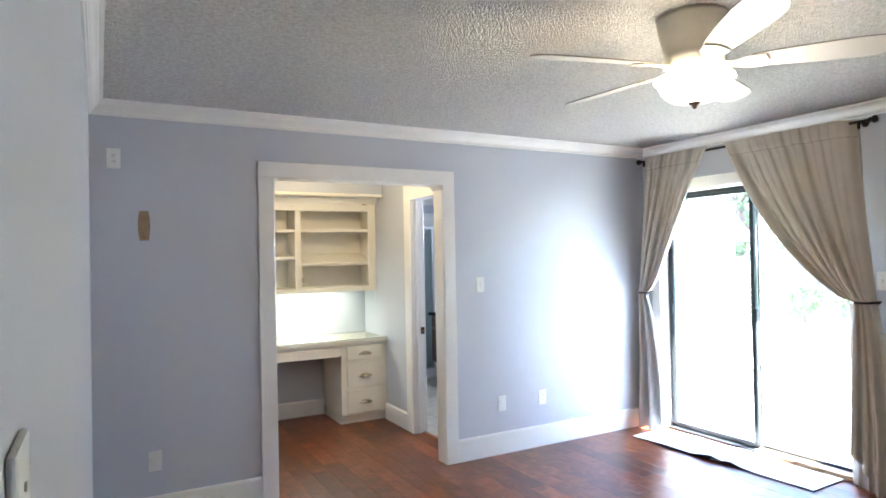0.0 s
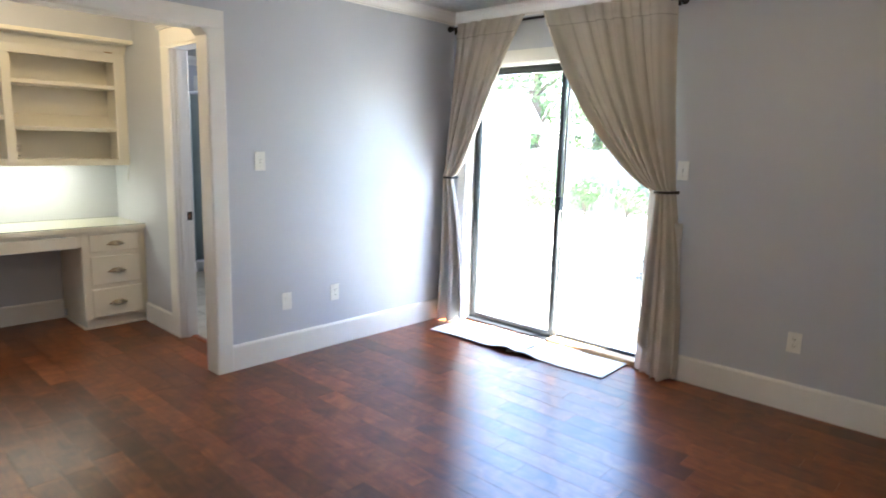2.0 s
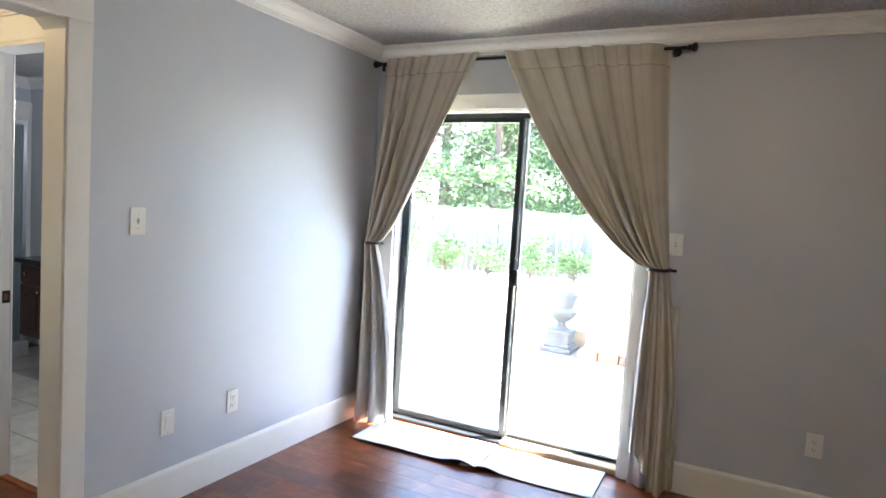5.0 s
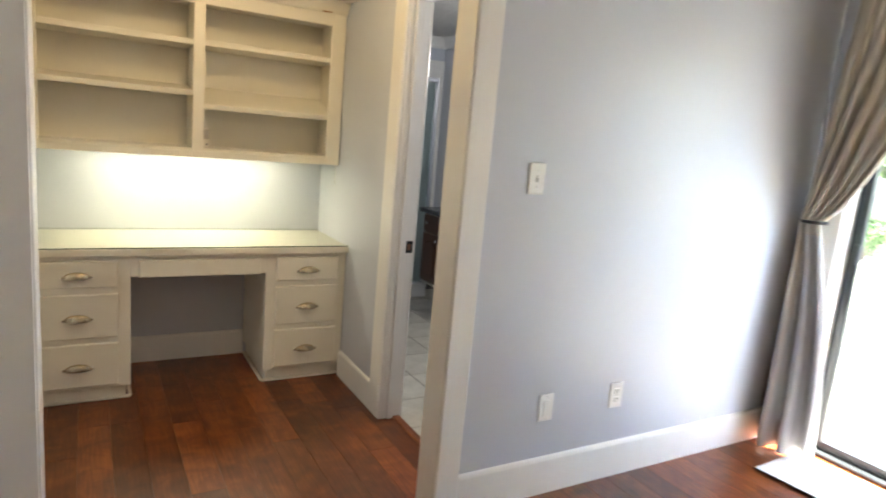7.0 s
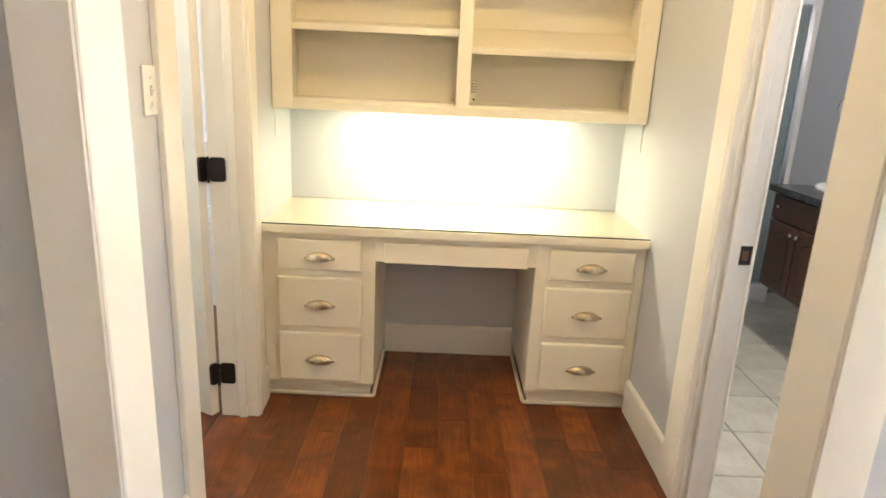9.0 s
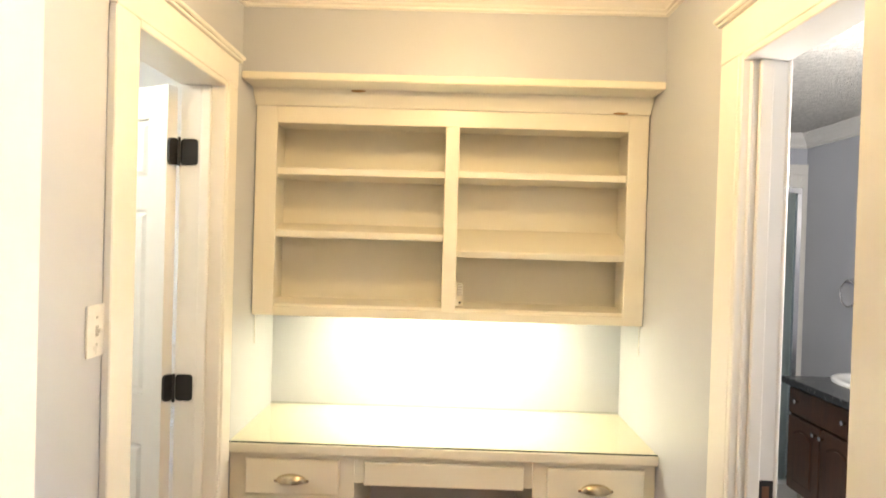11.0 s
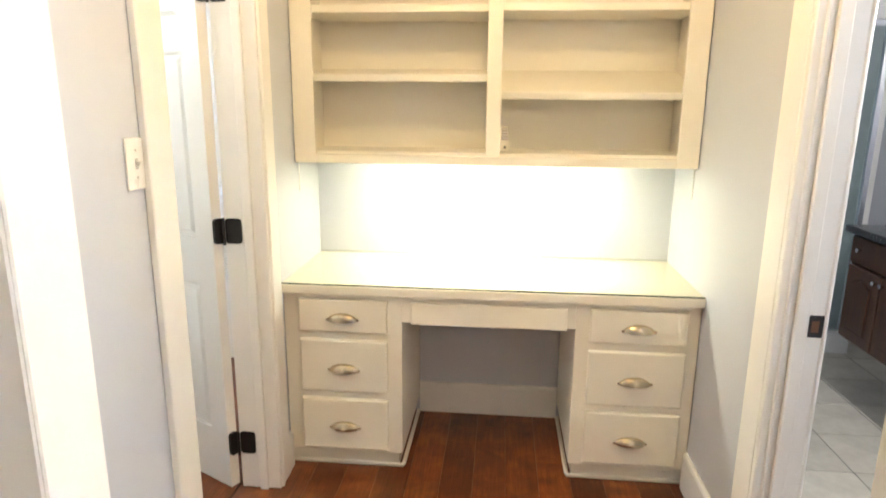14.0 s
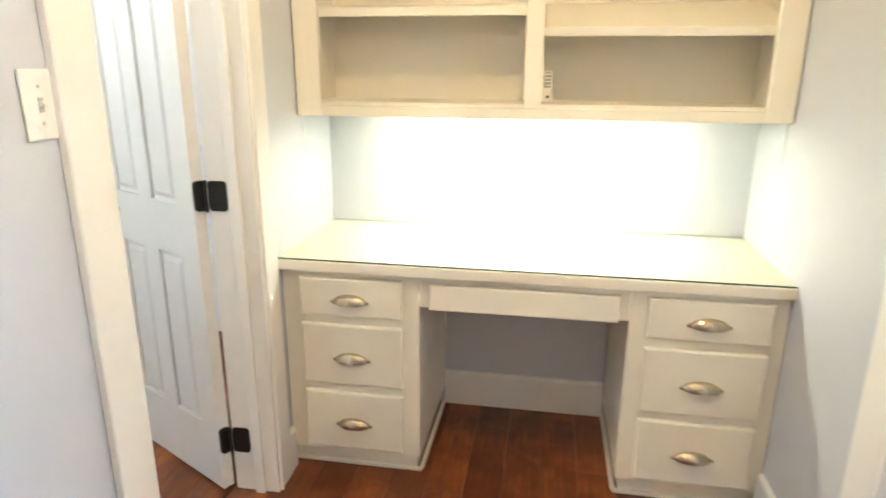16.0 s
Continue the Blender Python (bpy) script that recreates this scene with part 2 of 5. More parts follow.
# ---- mesh helpers ----
def mesh_of(name, bm, mat, smooth=None):
    me = bpy.data.meshes.new(name)
    bm.normal_update()
    bm.to_mesh(me)
    bm.free()
    for k in (mat if isinstance(mat, (list, tuple)) else [mat]):
        me.materials.append(k)
    if smooth:
        for poly in me.polygons:
            poly.use_smooth = True
        if smooth < 180:
            me.set_sharp_from_angle(angle=radians(smooth))
    return me


def part(name, bm, mat, parent=None, label="", smooth=None):
    ob = new(name, mesh_of(name, bm, mat, smooth))
    if parent is not None:
        ob.parent = parent
        ob.matrix_parent_inverse = parent.matrix_world.inverted()
    if label:
        ob["label"] = label
    return ob


def thing(name, base, label, category, group="", kind=""):
    ob = new(name)
    ob.empty_display_size = 0.1
    ob.matrix_world = pose(*base)
    return tagged(ob, label, category, group, kind)


def solid(name, bm, mat, label, category="", kind="structure", smooth=None, group=""):
    return tagged(part(name, bm, mat, None, "", smooth), label, category, group, kind)


def box(bm, x0, x1, y0, y1, z0, z1, bevel=0.0, m=None, seg=1):
    r = bmesh.ops.create_cube(bm, size=1.0)
    vs = r["verts"]
    for v in vs:
        v.co = Vector(((x0 + x1) / 2 + v.co.x * (x1 - x0), (y0 + y1) / 2 + v.co.y * (y1 - y0), (z0 + z1) / 2 + v.co.z * (z1 - z0)))
    if m is not None:
        bmesh.ops.transform(bm, matrix=m, verts=vs)
    if bevel:
        edges = list({e for v in vs for e in v.link_edges})
        bmesh.ops.bevel(bm, geom=edges, offset=bevel, segments=seg, profile=0.6, affect="EDGES")
    return bm


def cube(*a, **k):
    return box(bmesh.new(), *a, **k)


def sheet(*corners):
    """A glass sheet whose front is the side from which the corners run anticlockwise."""
    bm = bmesh.new()
    bm.faces.new([bm.verts.new(c) for c in corners])
    return bm


def prism(bm, profile, m, length):
    """Profile points (u, v) swept along the local z of m by length."""
    a = [bm.verts.new(m @ Vector((u, v, 0))) for u, v in profile]
    b = [bm.verts.new(m @ Vector((u, v, length))) for u, v in profile]
    k = len(a)
    for i in range(k):
        bm.faces.new((a[i], a[(i + 1) % k], b[(i + 1) % k], b[i]))
    bm.faces.new(a[::-1])
    bm.faces.new(b)
    bmesh.ops.recalc_face_normals(bm, faces=bm.faces)
    return bm


def axes(origin, u, v, w):
    m = Matrix.Identity(4)
    for i, a in enumerate((u, v, w, origin)):
        m.col[i][:3] = a
    return m


def lathe(bm, profile, seg=24, m=None, cap=False):
    rings = []
    for r, z in profile:
        rings.append([bm.verts.new(Vector((r * math.cos(2 * math.pi * k / seg), r * math.sin(2 * math.pi * k / seg), z))) for k in range(seg)])
    for a, b in zip(rings, rings[1:]):
        for k in range(seg):
            bm.faces.new((a[k], a[(k + 1) % seg], b[(k + 1) % seg], b[k]))
    if cap:
        bm.faces.new(rings[0][::-1])
        bm.faces.new(rings[-1])
    if m is not None:
        bmesh.ops.transform(bm, matrix=m, verts=[v for r in rings for v in r])
    bmesh.ops.recalc_face_normals(bm, faces=bm.faces)
    return bm


def rod(bm, a, b, r, seg=10, r2=None):
    a, b = Vector(a), Vector(b)
    m = Matrix.Translation(a) @ (b - a).to_track_quat("Z", "Y").to_matrix().to_4x4()
    return lathe(bm, [(r, 0), (r if r2 is None else r2, (b - a).length)], seg, m, True)


# ---- plan ----
X0, X1, Y0, YW, H = 0.028, 4.343, -0.95, 4.015, 2.44
AL, AR, AF, AB = 0.888, 2.441, 4.13, 5.975
OL, OR, OT = 1.050, 2.278, 2.048

# ---- the large structure: walls, ceilings ----
b = cube(X0 - 0.12, OL, YW, AF, 0, H)
box(b, OR, X1 + 0.16, YW, AF, 0, H)
box(b, OL, OR, YW, AF, OT, H)
solid("wall_north", b, PAINT, "pale blue-grey painted bedroom wall with a cased opening", "wall")
solid("wall_west", cube(X0 - 0.12, X0, Y0 - 0.12, YW, 0, H), PAINT, "pale blue-grey painted bedroom side wall", "wall")
solid("wall_south", cube(X0, X1 + 0.16, Y0 - 0.12, Y0, 0, H), PAINT, "pale blue-grey painted wall behind the entrance", "wall")
GL, GR, GT = 2.285, 3.835, 2.035
b = cube(X1, X1 + 0.16, Y0, GL, 0, H)
box(b, X1, X1 + 0.16, GR, YW, 0, H)
box(b, X1, X1 + 0.16, GL, GR, GT, H)
solid("wall_east", b, PAINT, "blue-grey painted bedroom wall around a sliding glass door", "wall")

# alcove, closet and bathroom walls
DL0, DL1 = 4.692, 5.303
b = cube(AL - 0.12, AL, AF, DL0, 0, H)
box(b, AL - 0.12, AL, DL1, AB + 0.12, 0, H)
box(b, AL - 0.12, AL, DL0, DL1, 2.04, H)
solid("alcove_wall_west", b, PAINT, "pale lavender-grey painted alcove wall with a closet doorway", "wall")
DR0, DR1 = 4.21, 4.866
b = cube(AR, AR + 0.10, AF, DR0, 0, H)
box(b, AR, AR + 0.10, DR1, AB + 0.12, 0, H)
box(b, AR, AR + 0.10, DR0, DR1, 2.04, H)
solid("alcove_wall_east", b, PAINT, "pale lavender-grey painted alcove wall with a bathroom doorway", "wall")
solid("alcove_wall_north", cube(AL, AR, AB, AB + 0.12, 0, H), PAINT, "pale painted wall behind the built-in desk", "wall")
solid("soffit", cube(AL, AR, 5.49, AB, 2.10, H), PAINT, "lavender-grey painted soffit above the wall cabinet", "soffit")
b = cube(-1.0, -0.88, AF, 6.6, 0, H)
box(b, -0.88, AL - 0.12, 6.48, 6.6, 0, H)
box(b, -0.88, X0 - 0.12, AF - 0.10, AF, 0, H)
box(b, -0.88, AL - 0.12, AF, AF + 0.02, 0, H)
solid("closet_walls", b, CLOSET_WHITE, "plain white painted closet walls", "wall")
BE, BN, HB = 4.05, 7.42, 2.30
b = cube(BE, BE + 0.12, AF, BN, 0, H)
box(b, AR + 0.12, BE + 0.12, BN, BN + 0.12, 0, H)
box(b, AR, AR + 0.12, AB + 0.12, BN, 0, H)
solid("bathroom_walls", b, PAINT, "blue-grey painted bathroom walls", "wall")
b = cube(X0 - 0.12, X1 + 0.16, Y0 - 0.12, AF, H, H + 0.1)
solid("ceiling", b, POPCORN, "off-white popcorn textured bedroom ceiling", "ceiling")
solid("alcove_ceiling", cube(AL - 0.12, AR + 0.12, AF, AB + 0.12, H, H + 0.1), POPCORN, "off-white textured alcove ceiling", "ceiling")
solid("closet_ceiling", cube(-1.0, AL - 0.12, AF, 6.6, H, H + 0.1), POPCORN, "white textured closet ceiling", "ceiling")
solid("bathroom_ceiling", cube(AR + 0.10, BE, AF, BN, HB, H), POPCORN, "white textured bathroom ceiling", "ceiling")

# crown mouldings: u out of the wall, v up
CROWN = [(0, 0), (0.010, 0), (0.013, 0.004), (0.010, 0.010), (0.010, 0.014), (0.020, 0.016), (0.021, 0.023), (0.027, 0.026), (0.033, 0.035), (0.042, 0.044), (0.052, 0.050), (0.054, 0.057), (0.062, 0.059), (0.062, 0.066), (0.072, 0.069), (0.073, 0.082), (0, 0.082)]


def crown(name, origin, out, along, length, label, scale=1.0, top=H):
    bm = prism(bmesh.new(), [(u * scale, v * scale) for u, v in CROWN], axes((origin[0], origin[1], top - 0.082 * scale), out, (0, 0, 1), along), length)
    return solid(name, bm, WHITE, label, "crown moulding", smooth=30)


TRIM = "white painted crown moulding under the ceiling"
crown("crown_north", (X0, YW), (0, -1, 0), (1, 0, 0), X1 - X0, TRIM)
crown("crown_west", (X0, Y0), (1, 0, 0), (0, 1, 0), YW - Y0, TRIM)
crown("crown_east", (X1, Y0), (-1, 0, 0), (0, 1, 0), YW - Y0, TRIM)
crown("crown_south", (X0, Y0), (0, 1, 0), (1, 0, 0), X1 - X0, TRIM)
crown("alcove_crown_west", (AL, AF), (1, 0, 0), (0, 1, 0), 5.49 - AF, TRIM)
crown("alcove_crown_east", (AR, AF), (-1, 0, 0), (0, 1, 0), 5.49 - AF, TRIM)
crown("alcove_crown_north", (AL, 5.49), (0, -1, 0), (1, 0, 0), AR - AL, TRIM)
crown("alcove_crown_south", (AL, AF), (0, 1, 0), (1, 0, 0), AR - AL, TRIM)
crown("bathroom_crown_east", (BE, AF), (-1, 0, 0), (0, 1, 0), BN - AF, TRIM, 1.1, HB)
crown("bathroom_crown_north", (AR + 0.12, BN), (0, -1, 0), (1, 0, 0), BE - AR - 0.12, TRIM, 1.1, HB)

# baseboards
BASE = [(0, 0), (0.016, 0), (0.016, 0.150), (0.012, 0.160), (0.006, 0.165), (0, 0.165)]


def baseboard(name, origin, out, along, length, height=0.165):
    bm = prism(bmesh.new(), [(u, v * height / 0.165) for u, v in BASE], axes((origin[0], origin[1], 0), out, (0, 0, 1), along), length)
    return solid(name, bm, WHITE, "tall white painted baseboard", "baseboard")


baseboard("baseboard_north_a", (X0, YW), (0, -1, 0), (1, 0, 0), OL - 0.098 - X0)
baseboard("baseboard_north_b", (OR + 0.098, YW), (0, -1, 0), (1, 0, 0), X1 - OR - 0.098)
baseboard("baseboard_west", (X0, Y0), (1, 0, 0), (0, 1, 0), YW - Y0)
baseboard("baseboard_east_a", (X1, Y0), (-1, 0, 0), (0, 1, 0), GL - 0.092 - Y0)
baseboard("baseboard_east_b", (X1, GR + 0.092), (-1, 0, 0), (0, 1, 0), YW - GR - 0.092)
baseboard("baseboard_south", (X0, Y0), (0, 1, 0), (1, 0, 0), X1 - X0)
baseboard("alcove_baseboard_west_a", (AL, AF), (1, 0, 0), (0, 1, 0), 4.600 - AF, 0.15)
baseboard("alcove_baseboard_west_b", (AL, 5.396), (1, 0, 0), (0, 1, 0), 0.055, 0.15)
baseboard("alcove_baseboard_east", (AR, 4.977), (-1, 0, 0), (0, 1, 0), 5.455 - 4.977, 0.15)
baseboard("alcove_baseboard_north", (1.35, AB), (0, -1, 0), (1, 0, 0), 0.643, 0.15)


# cased openings
def casing(name, sides, axis, face, out, top, width, label, lining, cap=False, reveal=0.018):
    """Flat boards round an opening; sides are the two edges along the wall, face the wall's plane, out +1 or -1, lining (from, to) across the wall."""
    t = thing(name, ((sum(sides) / 2, face, 0) if axis == "x" else (face, sum(sides) / 2, 0)), label, "door casing", kind="structure")

    def slab(n, a0, a1, d0, d1, z0, z1, bevel=0.003):
        d0, d1 = sorted((d0, d1))
        part(n, cube(a0, a1, d0, d1, z0, z1, bevel=bevel) if axis == "x" else cube(d0, d1, a0, a1, z0, z1, bevel=bevel), WHITE, t)

    s0, s1 = sides
    th = 0.02 * out
    slab("side_board", s0 - width, s0, face, face + th, 0, top)
    slab("side_board", s1, s1 + width, face, face + th, 0, top)
    slab("head_board", s0 - width, s1 + width, face, face + th * 1.04, top, top + width)
    if cap:
        slab("cap_moulding", s0 - width - 0.012, s1 + width + 0.012, face, face + th * 1.6, top + width, top + width + 0.010, 0.003)
        slab("cap_moulding", s0 - width - 0.020, s1 + width + 0.020, face, face + th * 2.0, top + width + 0.010, top + width + 0.026, 0.005)
    slab("jamb", s0 - 0.004, s0 + reveal, *lining, 0, top)
    slab("jamb", s1 - reveal, s1 + 0.004, *lining, 0, top)
    slab("head_jamb", s0 + reveal, s1 - reveal, *lining, top - reveal, top + 0.004)
    return t


t = casing("opening_casing", (OL, OR), "x", YW, -1, OT, 0.098, "white painted casing round the alcove opening", (YW - 0.017, AF + 0.004), reveal=0.005)
for s, x in ((1, OL + 0.005), (-1, OR - 0.005)):
    part("corner_block", prism(bmesh.new(), [(0, 0), (0.035 * s, 0), (0, -0.035)], axes((x, YW - 0.012, OT - 0.005), (1, 0, 0), (0, 0, 1), (0, 1, 0)), 0.135), WHITE, t)
t = casing("closet_casing", (DL0, DL1), "y", AL, 1, 2.035, 0.092, "white painted closet door casing with a cap moulding", (AL - 0.134, AL + 0.018), cap=True)
part("door_stop", cube(AL - 0.060, AL - 0.028, DL1 - 0.031, DL1 - 0.018, 0, 2.017, bevel=0.003), WHITE, t)
part("door_stop", cube(AL - 0.085, AL - 0.05, DL0 + 0.018, DL0 + 0.031, 0, 2.017, bevel=0.003), WHITE, t)
part("casing_bead", cube(AL + 0.004, AL + 0.026, DL1 - 0.006, DL1 + 0.008, 0, 2.03, bevel=0.004), WHITE, t)
t = casing("bathroom_casing", (DR0, DR1), "y", AR, -1, 2.035, 0.11, "white painted bathroom door casing with a cap moulding", (AR - 0.018, AR + 0.104), cap=True)
part("door_stop", cube(AR + 0.026, AR + 0.060, DR1 - 0.032, DR1 - 0.018, 0, 2.017, bevel=0.003), WHITE, t)
part("casing_bead", cube(AR + 0.002, AR + 0.012, DR1 - 0.025, DR1 - 0.017, 0, 2.017, bevel=0.003), WHITE, t)
part("casing_bead", cube(AR + 0.1005, AR + 0.113, DR1 - 0.022, DR1 + 0.06, 0, 2.05, bevel=0.004), WHITE, t)
b = cube(AR + 0.062, AR + 0.102, DR1 - 0.0205, DR1 - 0.017, 0.853, 0.913, bevel=0.0015)
sp = part("strike_plate", b, BRONZE, t, "dark bronze strike plate")
part("strike_hole", cube(AR + 0.072, AR + 0.090, DR1 - 0.0215, DR1 - 0.019, 0.868, 0.898), material("bare_wood_hole", (0.16, 0.07, 0.04), 0.8), sp)

# bathroom and closet floors under the thresholds
solid("bathroom_floor", cube(AR + 0.10, BE, AF, BN, -0.06, -0.004), GROUT, "grey grout bed of the bathroom tiles", "floor")
solid("bathroom_threshold", cube(AR + 0.060, AR + 0.100, DR0 + 0.02, DR1 - 0.02, -0.01, 0.010, bevel=0.004), WOOD, "red-brown wooden strip in the bathroom doorway", "threshold")
floor = solid("floor", cube(-0.95, X1 + 0.02, Y0 - 0.05, 6.55, -0.05, -0.014), material("dark_plank_gaps", (0.035, 0.010, 0.004), 0.9), "glossy red-brown hardwood plank floor", "floor")

# sliding glass door
t = thing("sliding_glass_door", (4.42, 3.06, 0), "dark bronze framed sliding glass door, closed", "door", kind="structure")
for a0, a1, n in ((GL - 0.09, GL, "side_board"), (GR, GR + 0.09, "side_board")):
    part(n, cube(X1 - 0.018, X1, a0, a1, 0, GT, bevel=0.003), WHITE, t, "white painted casing board")
part("head_board", cube(X1 - 0.019, X1, GL - 0.09, GR + 0.09, GT, GT + 0.09, bevel=0.003), WHITE, t, "white painted casing board")
part("reveal", cube(X1 - 0.002, X1 + 0.16, GL - 0.003, GL + 0.012, 0, GT), WHITE, t, "white painted door reveal")
part("reveal", cube(X1 - 0.002, X1 + 0.16, GR - 0.012, GR + 0.003, 0, GT), WHITE, t, "white painted door reveal")
part("reveal", cube(X1 - 0.002, X1 + 0.16, GL + 0.012, GR - 0.012, GT - 0.012, GT + 0.003), WHITE, t, "white painted door reveal")
FX0, FX1 = 4.415, 4.475
part("head_rail", cube(FX0, FX1, GL + 0.012, GR - 0.012, 1.992, 2.023, bevel=0.002), DOOR_FRAME, t)
part("side_rail", cube(FX0 + 0.004, FX1, GR - 0.030, GR - 0.012, 0.02, 1.992, bevel=0.002), DOOR_FRAME, t)
part("side_rail", cube(FX0 + 0.030, FX1, GL + 0.012, GL + 0.032, 0.02, 1.985, bevel=0.002), DOOR_FRAME, t)
part("track", cube(FX0 + 0.02, FX1 + 0.05, GL + 0.012, GR - 0.012, 0.0, 0.035, bevel=0.002), DOOR_FRAME, t)
part("threshold", cube(X1 + 0.004, FX0 + 0.02, GL + 0.012, 3.0, 0.0, 0.034, bevel=0.004), OAK, t, "yellow oak threshold board")
part("threshold", cube(X1 + 0.02, FX0 + 0.02, 3.0, GR - 0.012, 0.0, 0.020, bevel=0.004), DOOR_FRAME, t, "dark aluminium sill")
p = part("sliding_panel", cube(FX0, FX0 + 0.03, 3.008, 3.042, 0.035, 1.992, bevel=0.002), DOOR_FRAME, t)
part("stile", cube(FX0, FX0 + 0.03, 3.770, 3.803, 0.035, 1.992, bevel=0.002), DOOR_FRAME, p)
part("bottom_rail", cube(FX0, FX0 + 0.03, 3.042, 3.770, 0.022, 0.062, bevel=0.002), DOOR_FRAME, p)
part("top_rail", cube(FX0, FX0 + 0.03, 3.042, 3.770, 1.968, 1.992, bevel=0.002), DOOR_FRAME, p)
part("latch", cube(FX0 - 0.028, FX0 + 0.004, 2.978, 3.014, 0.985, 1.085, bevel=0.007, seg=2), DOOR_FRAME, p)
part("latch", cube(FX0 - 0.012, FX0 + 0.004, 3.774, 3.800, 0.985, 1.085, bevel=0.005, seg=2), DOOR_FRAME, p)
g = part("pane", sheet((FX0 + 0.015, 3.038, 0.055), (FX0 + 0.015, 3.038, 1.975), (FX0 + 0.015, 3.776, 1.975), (FX0 + 0.015, 3.776, 0.055)), GLASS, p)
g.visible_shadow = False
p = part("fixed_panel", cube(FX0 + 0.034, FX0 + 0.058, 2.990, 3.010, 0.03, 1.992, bevel=0.002), material("grey_weatherstrip", (0.32, 0.33, 0.33), 0.5), t)
part("bottom_rail", cube(FX0 + 0.034, FX0 + 0.058, GL + 0.03, 2.990, 0.035, 0.050, bevel=0.002), DOOR_FRAME, p)
g = part("pane", sheet((FX0 + 0.046, GL + 0.03, 0.05), (FX0 + 0.046, GL + 0.03, 1.995), (FX0 + 0.046, 2.995, 1.995), (FX0 + 0.046, 2.995, 0.05)), GLASS, p)
g.visible_shadow = False

# ---- alcove: built-in desk ----
def cup_pull(parent, x, y, z):
    """A half-dome cup pull, open below, with two flat ears."""
    bm = bmesh.new()
    rings, n = [], 9
    for i in range(n + 1):
        a = math.pi * i / n
        ring = []
        for j in range(6):
            e = math.pi / 2 * j / 5
            ring.append(bm.verts.new((x - 0.056 * math.cos(a), y - 0.024 * math.sin(a) * math.cos(e) - 0.002, z - 0.006 - 0.006 * math.sin(a) + 0.034 * math.sin(a) * math.sin(e) ** 0.9)))
        rings.append(ring)
    for a, c in zip(rings, rings[1:]):
        for j in range(5):
            if a[j].co != c[j].co:
                bm.faces.new((a[j], c[j], c[j + 1], a[j + 1]))
    for s in (-1, 1):
        box(bm, x + s * 0.054 - 0.009, x + s * 0.054 + 0.009, y - 0.0045, y, z - 0.010, z + 0.001, bevel=0.003)
    bmesh.ops.remove_doubles(bm, verts=bm.verts, dist=0.0004)
    bmesh.ops.recalc_face_normals(bm, faces=bm.faces)
    return part("handle", bm, NICKEL, parent, "brushed nickel cup pull", smooth=50)


FACE = 5.455


def drawer(parent, x0, x1, z0, z1, pull=True):
    bm = cube(x0, x1, 5.437, FACE - 0.001, z0, z1)
    front = [f for f in bm.faces if f.normal.y < -0.9]
    bmesh.ops.bevel(bm, geom=list({e for f in front for e in f.edges}), offset=0.006, segments=3, profile=0.5, affect="EDGES")
    d = part("drawer", bm, CREAM, parent)
    if pull:
        cup_pull(d, (x0 + x1) / 2, 5.437, (z0 + z1) / 2 - 0.008)
    return d


def pedestal(x0, x1, d0, d1, inner):
    t = thing("drawer_pedestal", ((x0 + x1) / 2, 5.72, 0), "cream painted three-drawer desk pedestal with nickel pulls", "drawer unit", "pedestals of the built-in desk")
    part("body", cube(x0, x1, FACE, AB - 0.002, 0.075, 0.735, bevel=0.002), CREAM, t)
    part("toe_kick", cube(x0 + (0.02 if inner < 0 else 0.0), x1 - (0.02 if inner > 0 else 0.0), FACE + 0.035, AB - 0.002, 0.0, 0.075), CREAM, t)
    qx = x1 if inner > 0 else x0
    part("toe_moulding", cube(x0, x1, FACE + 0.022, FACE + 0.035, 0.0, 0.016, bevel=0.004), CREAM, t)
    part("toe_moulding", cube(*sorted((qx - inner * 0.010, qx + inner * 0.006)), FACE + 0.0355, AB - 0.02, 0.0, 0.0155, bevel=0.004), CREAM, t)
    for z0, z1 in ((0.584, 0.713), (0.337, 0.551), (0.094, 0.307)):
        drawer(t, d0, d1, z0, z1)
    return t


pedestal(AL + 0.002, 1.347, 0.952, 1.292, 1)
pedestal(1.995, AR - 0.002, 2.046, 2.395, -1)
t = thing("desk_apron", (1.67, 5.6, 0.63), "cream painted desk apron with a shallow pencil drawer", "desk apron")
part("rail", cube(1.347, 1.995, FACE, AB - 0.01, 0.628, 0.735, bevel=0.002), CREAM, t)
drawer(t, 1.383, 1.962, 0.625, 0.711, False)
t = thing("desktop", (1.66, 5.7, 0.735), "cream painted desktop spanning the alcove wall to wall", "desktop")
part("top", cube(AL + 0.001, AR - 0.001, 5.447, AB, 0.735, 0.770), CREAM, t)
part("front_edge", cube(AL + 0.001, AR - 0.001, 5.425, 5.447, 0.735, 0.7702, bevel=0.004, seg=2), CREAM, t)
t = thing("desk_glass", (1.66, 5.7, 0.770), "clear greenish glass sheet lying on the desktop", "glass sheet")
g = part("pane", sheet((AL + 0.004, 5.430, 0.7762), (AR - 0.004, 5.430, 0.7762), (AR - 0.004, AB - 0.002, 0.7762), (AL + 0.004, AB - 0.002, 0.7762)), DESK_GLASS, t)
g.visible_shadow = False
part("edge", cube(AL + 0.004, AR - 0.004, 5.4285, 5.430, 0.7712, 0.7762), GLASS_EDGE, t, "dark green polished glass edge")
part("edge", cube(AL + 0.004, AR - 0.004, AB - 0.005, AB - 0.003, 0.7764, 0.7785), material("pale_glass_edge", (0.42, 0.47, 0.43), 0.2), t, "pale green glass edge")

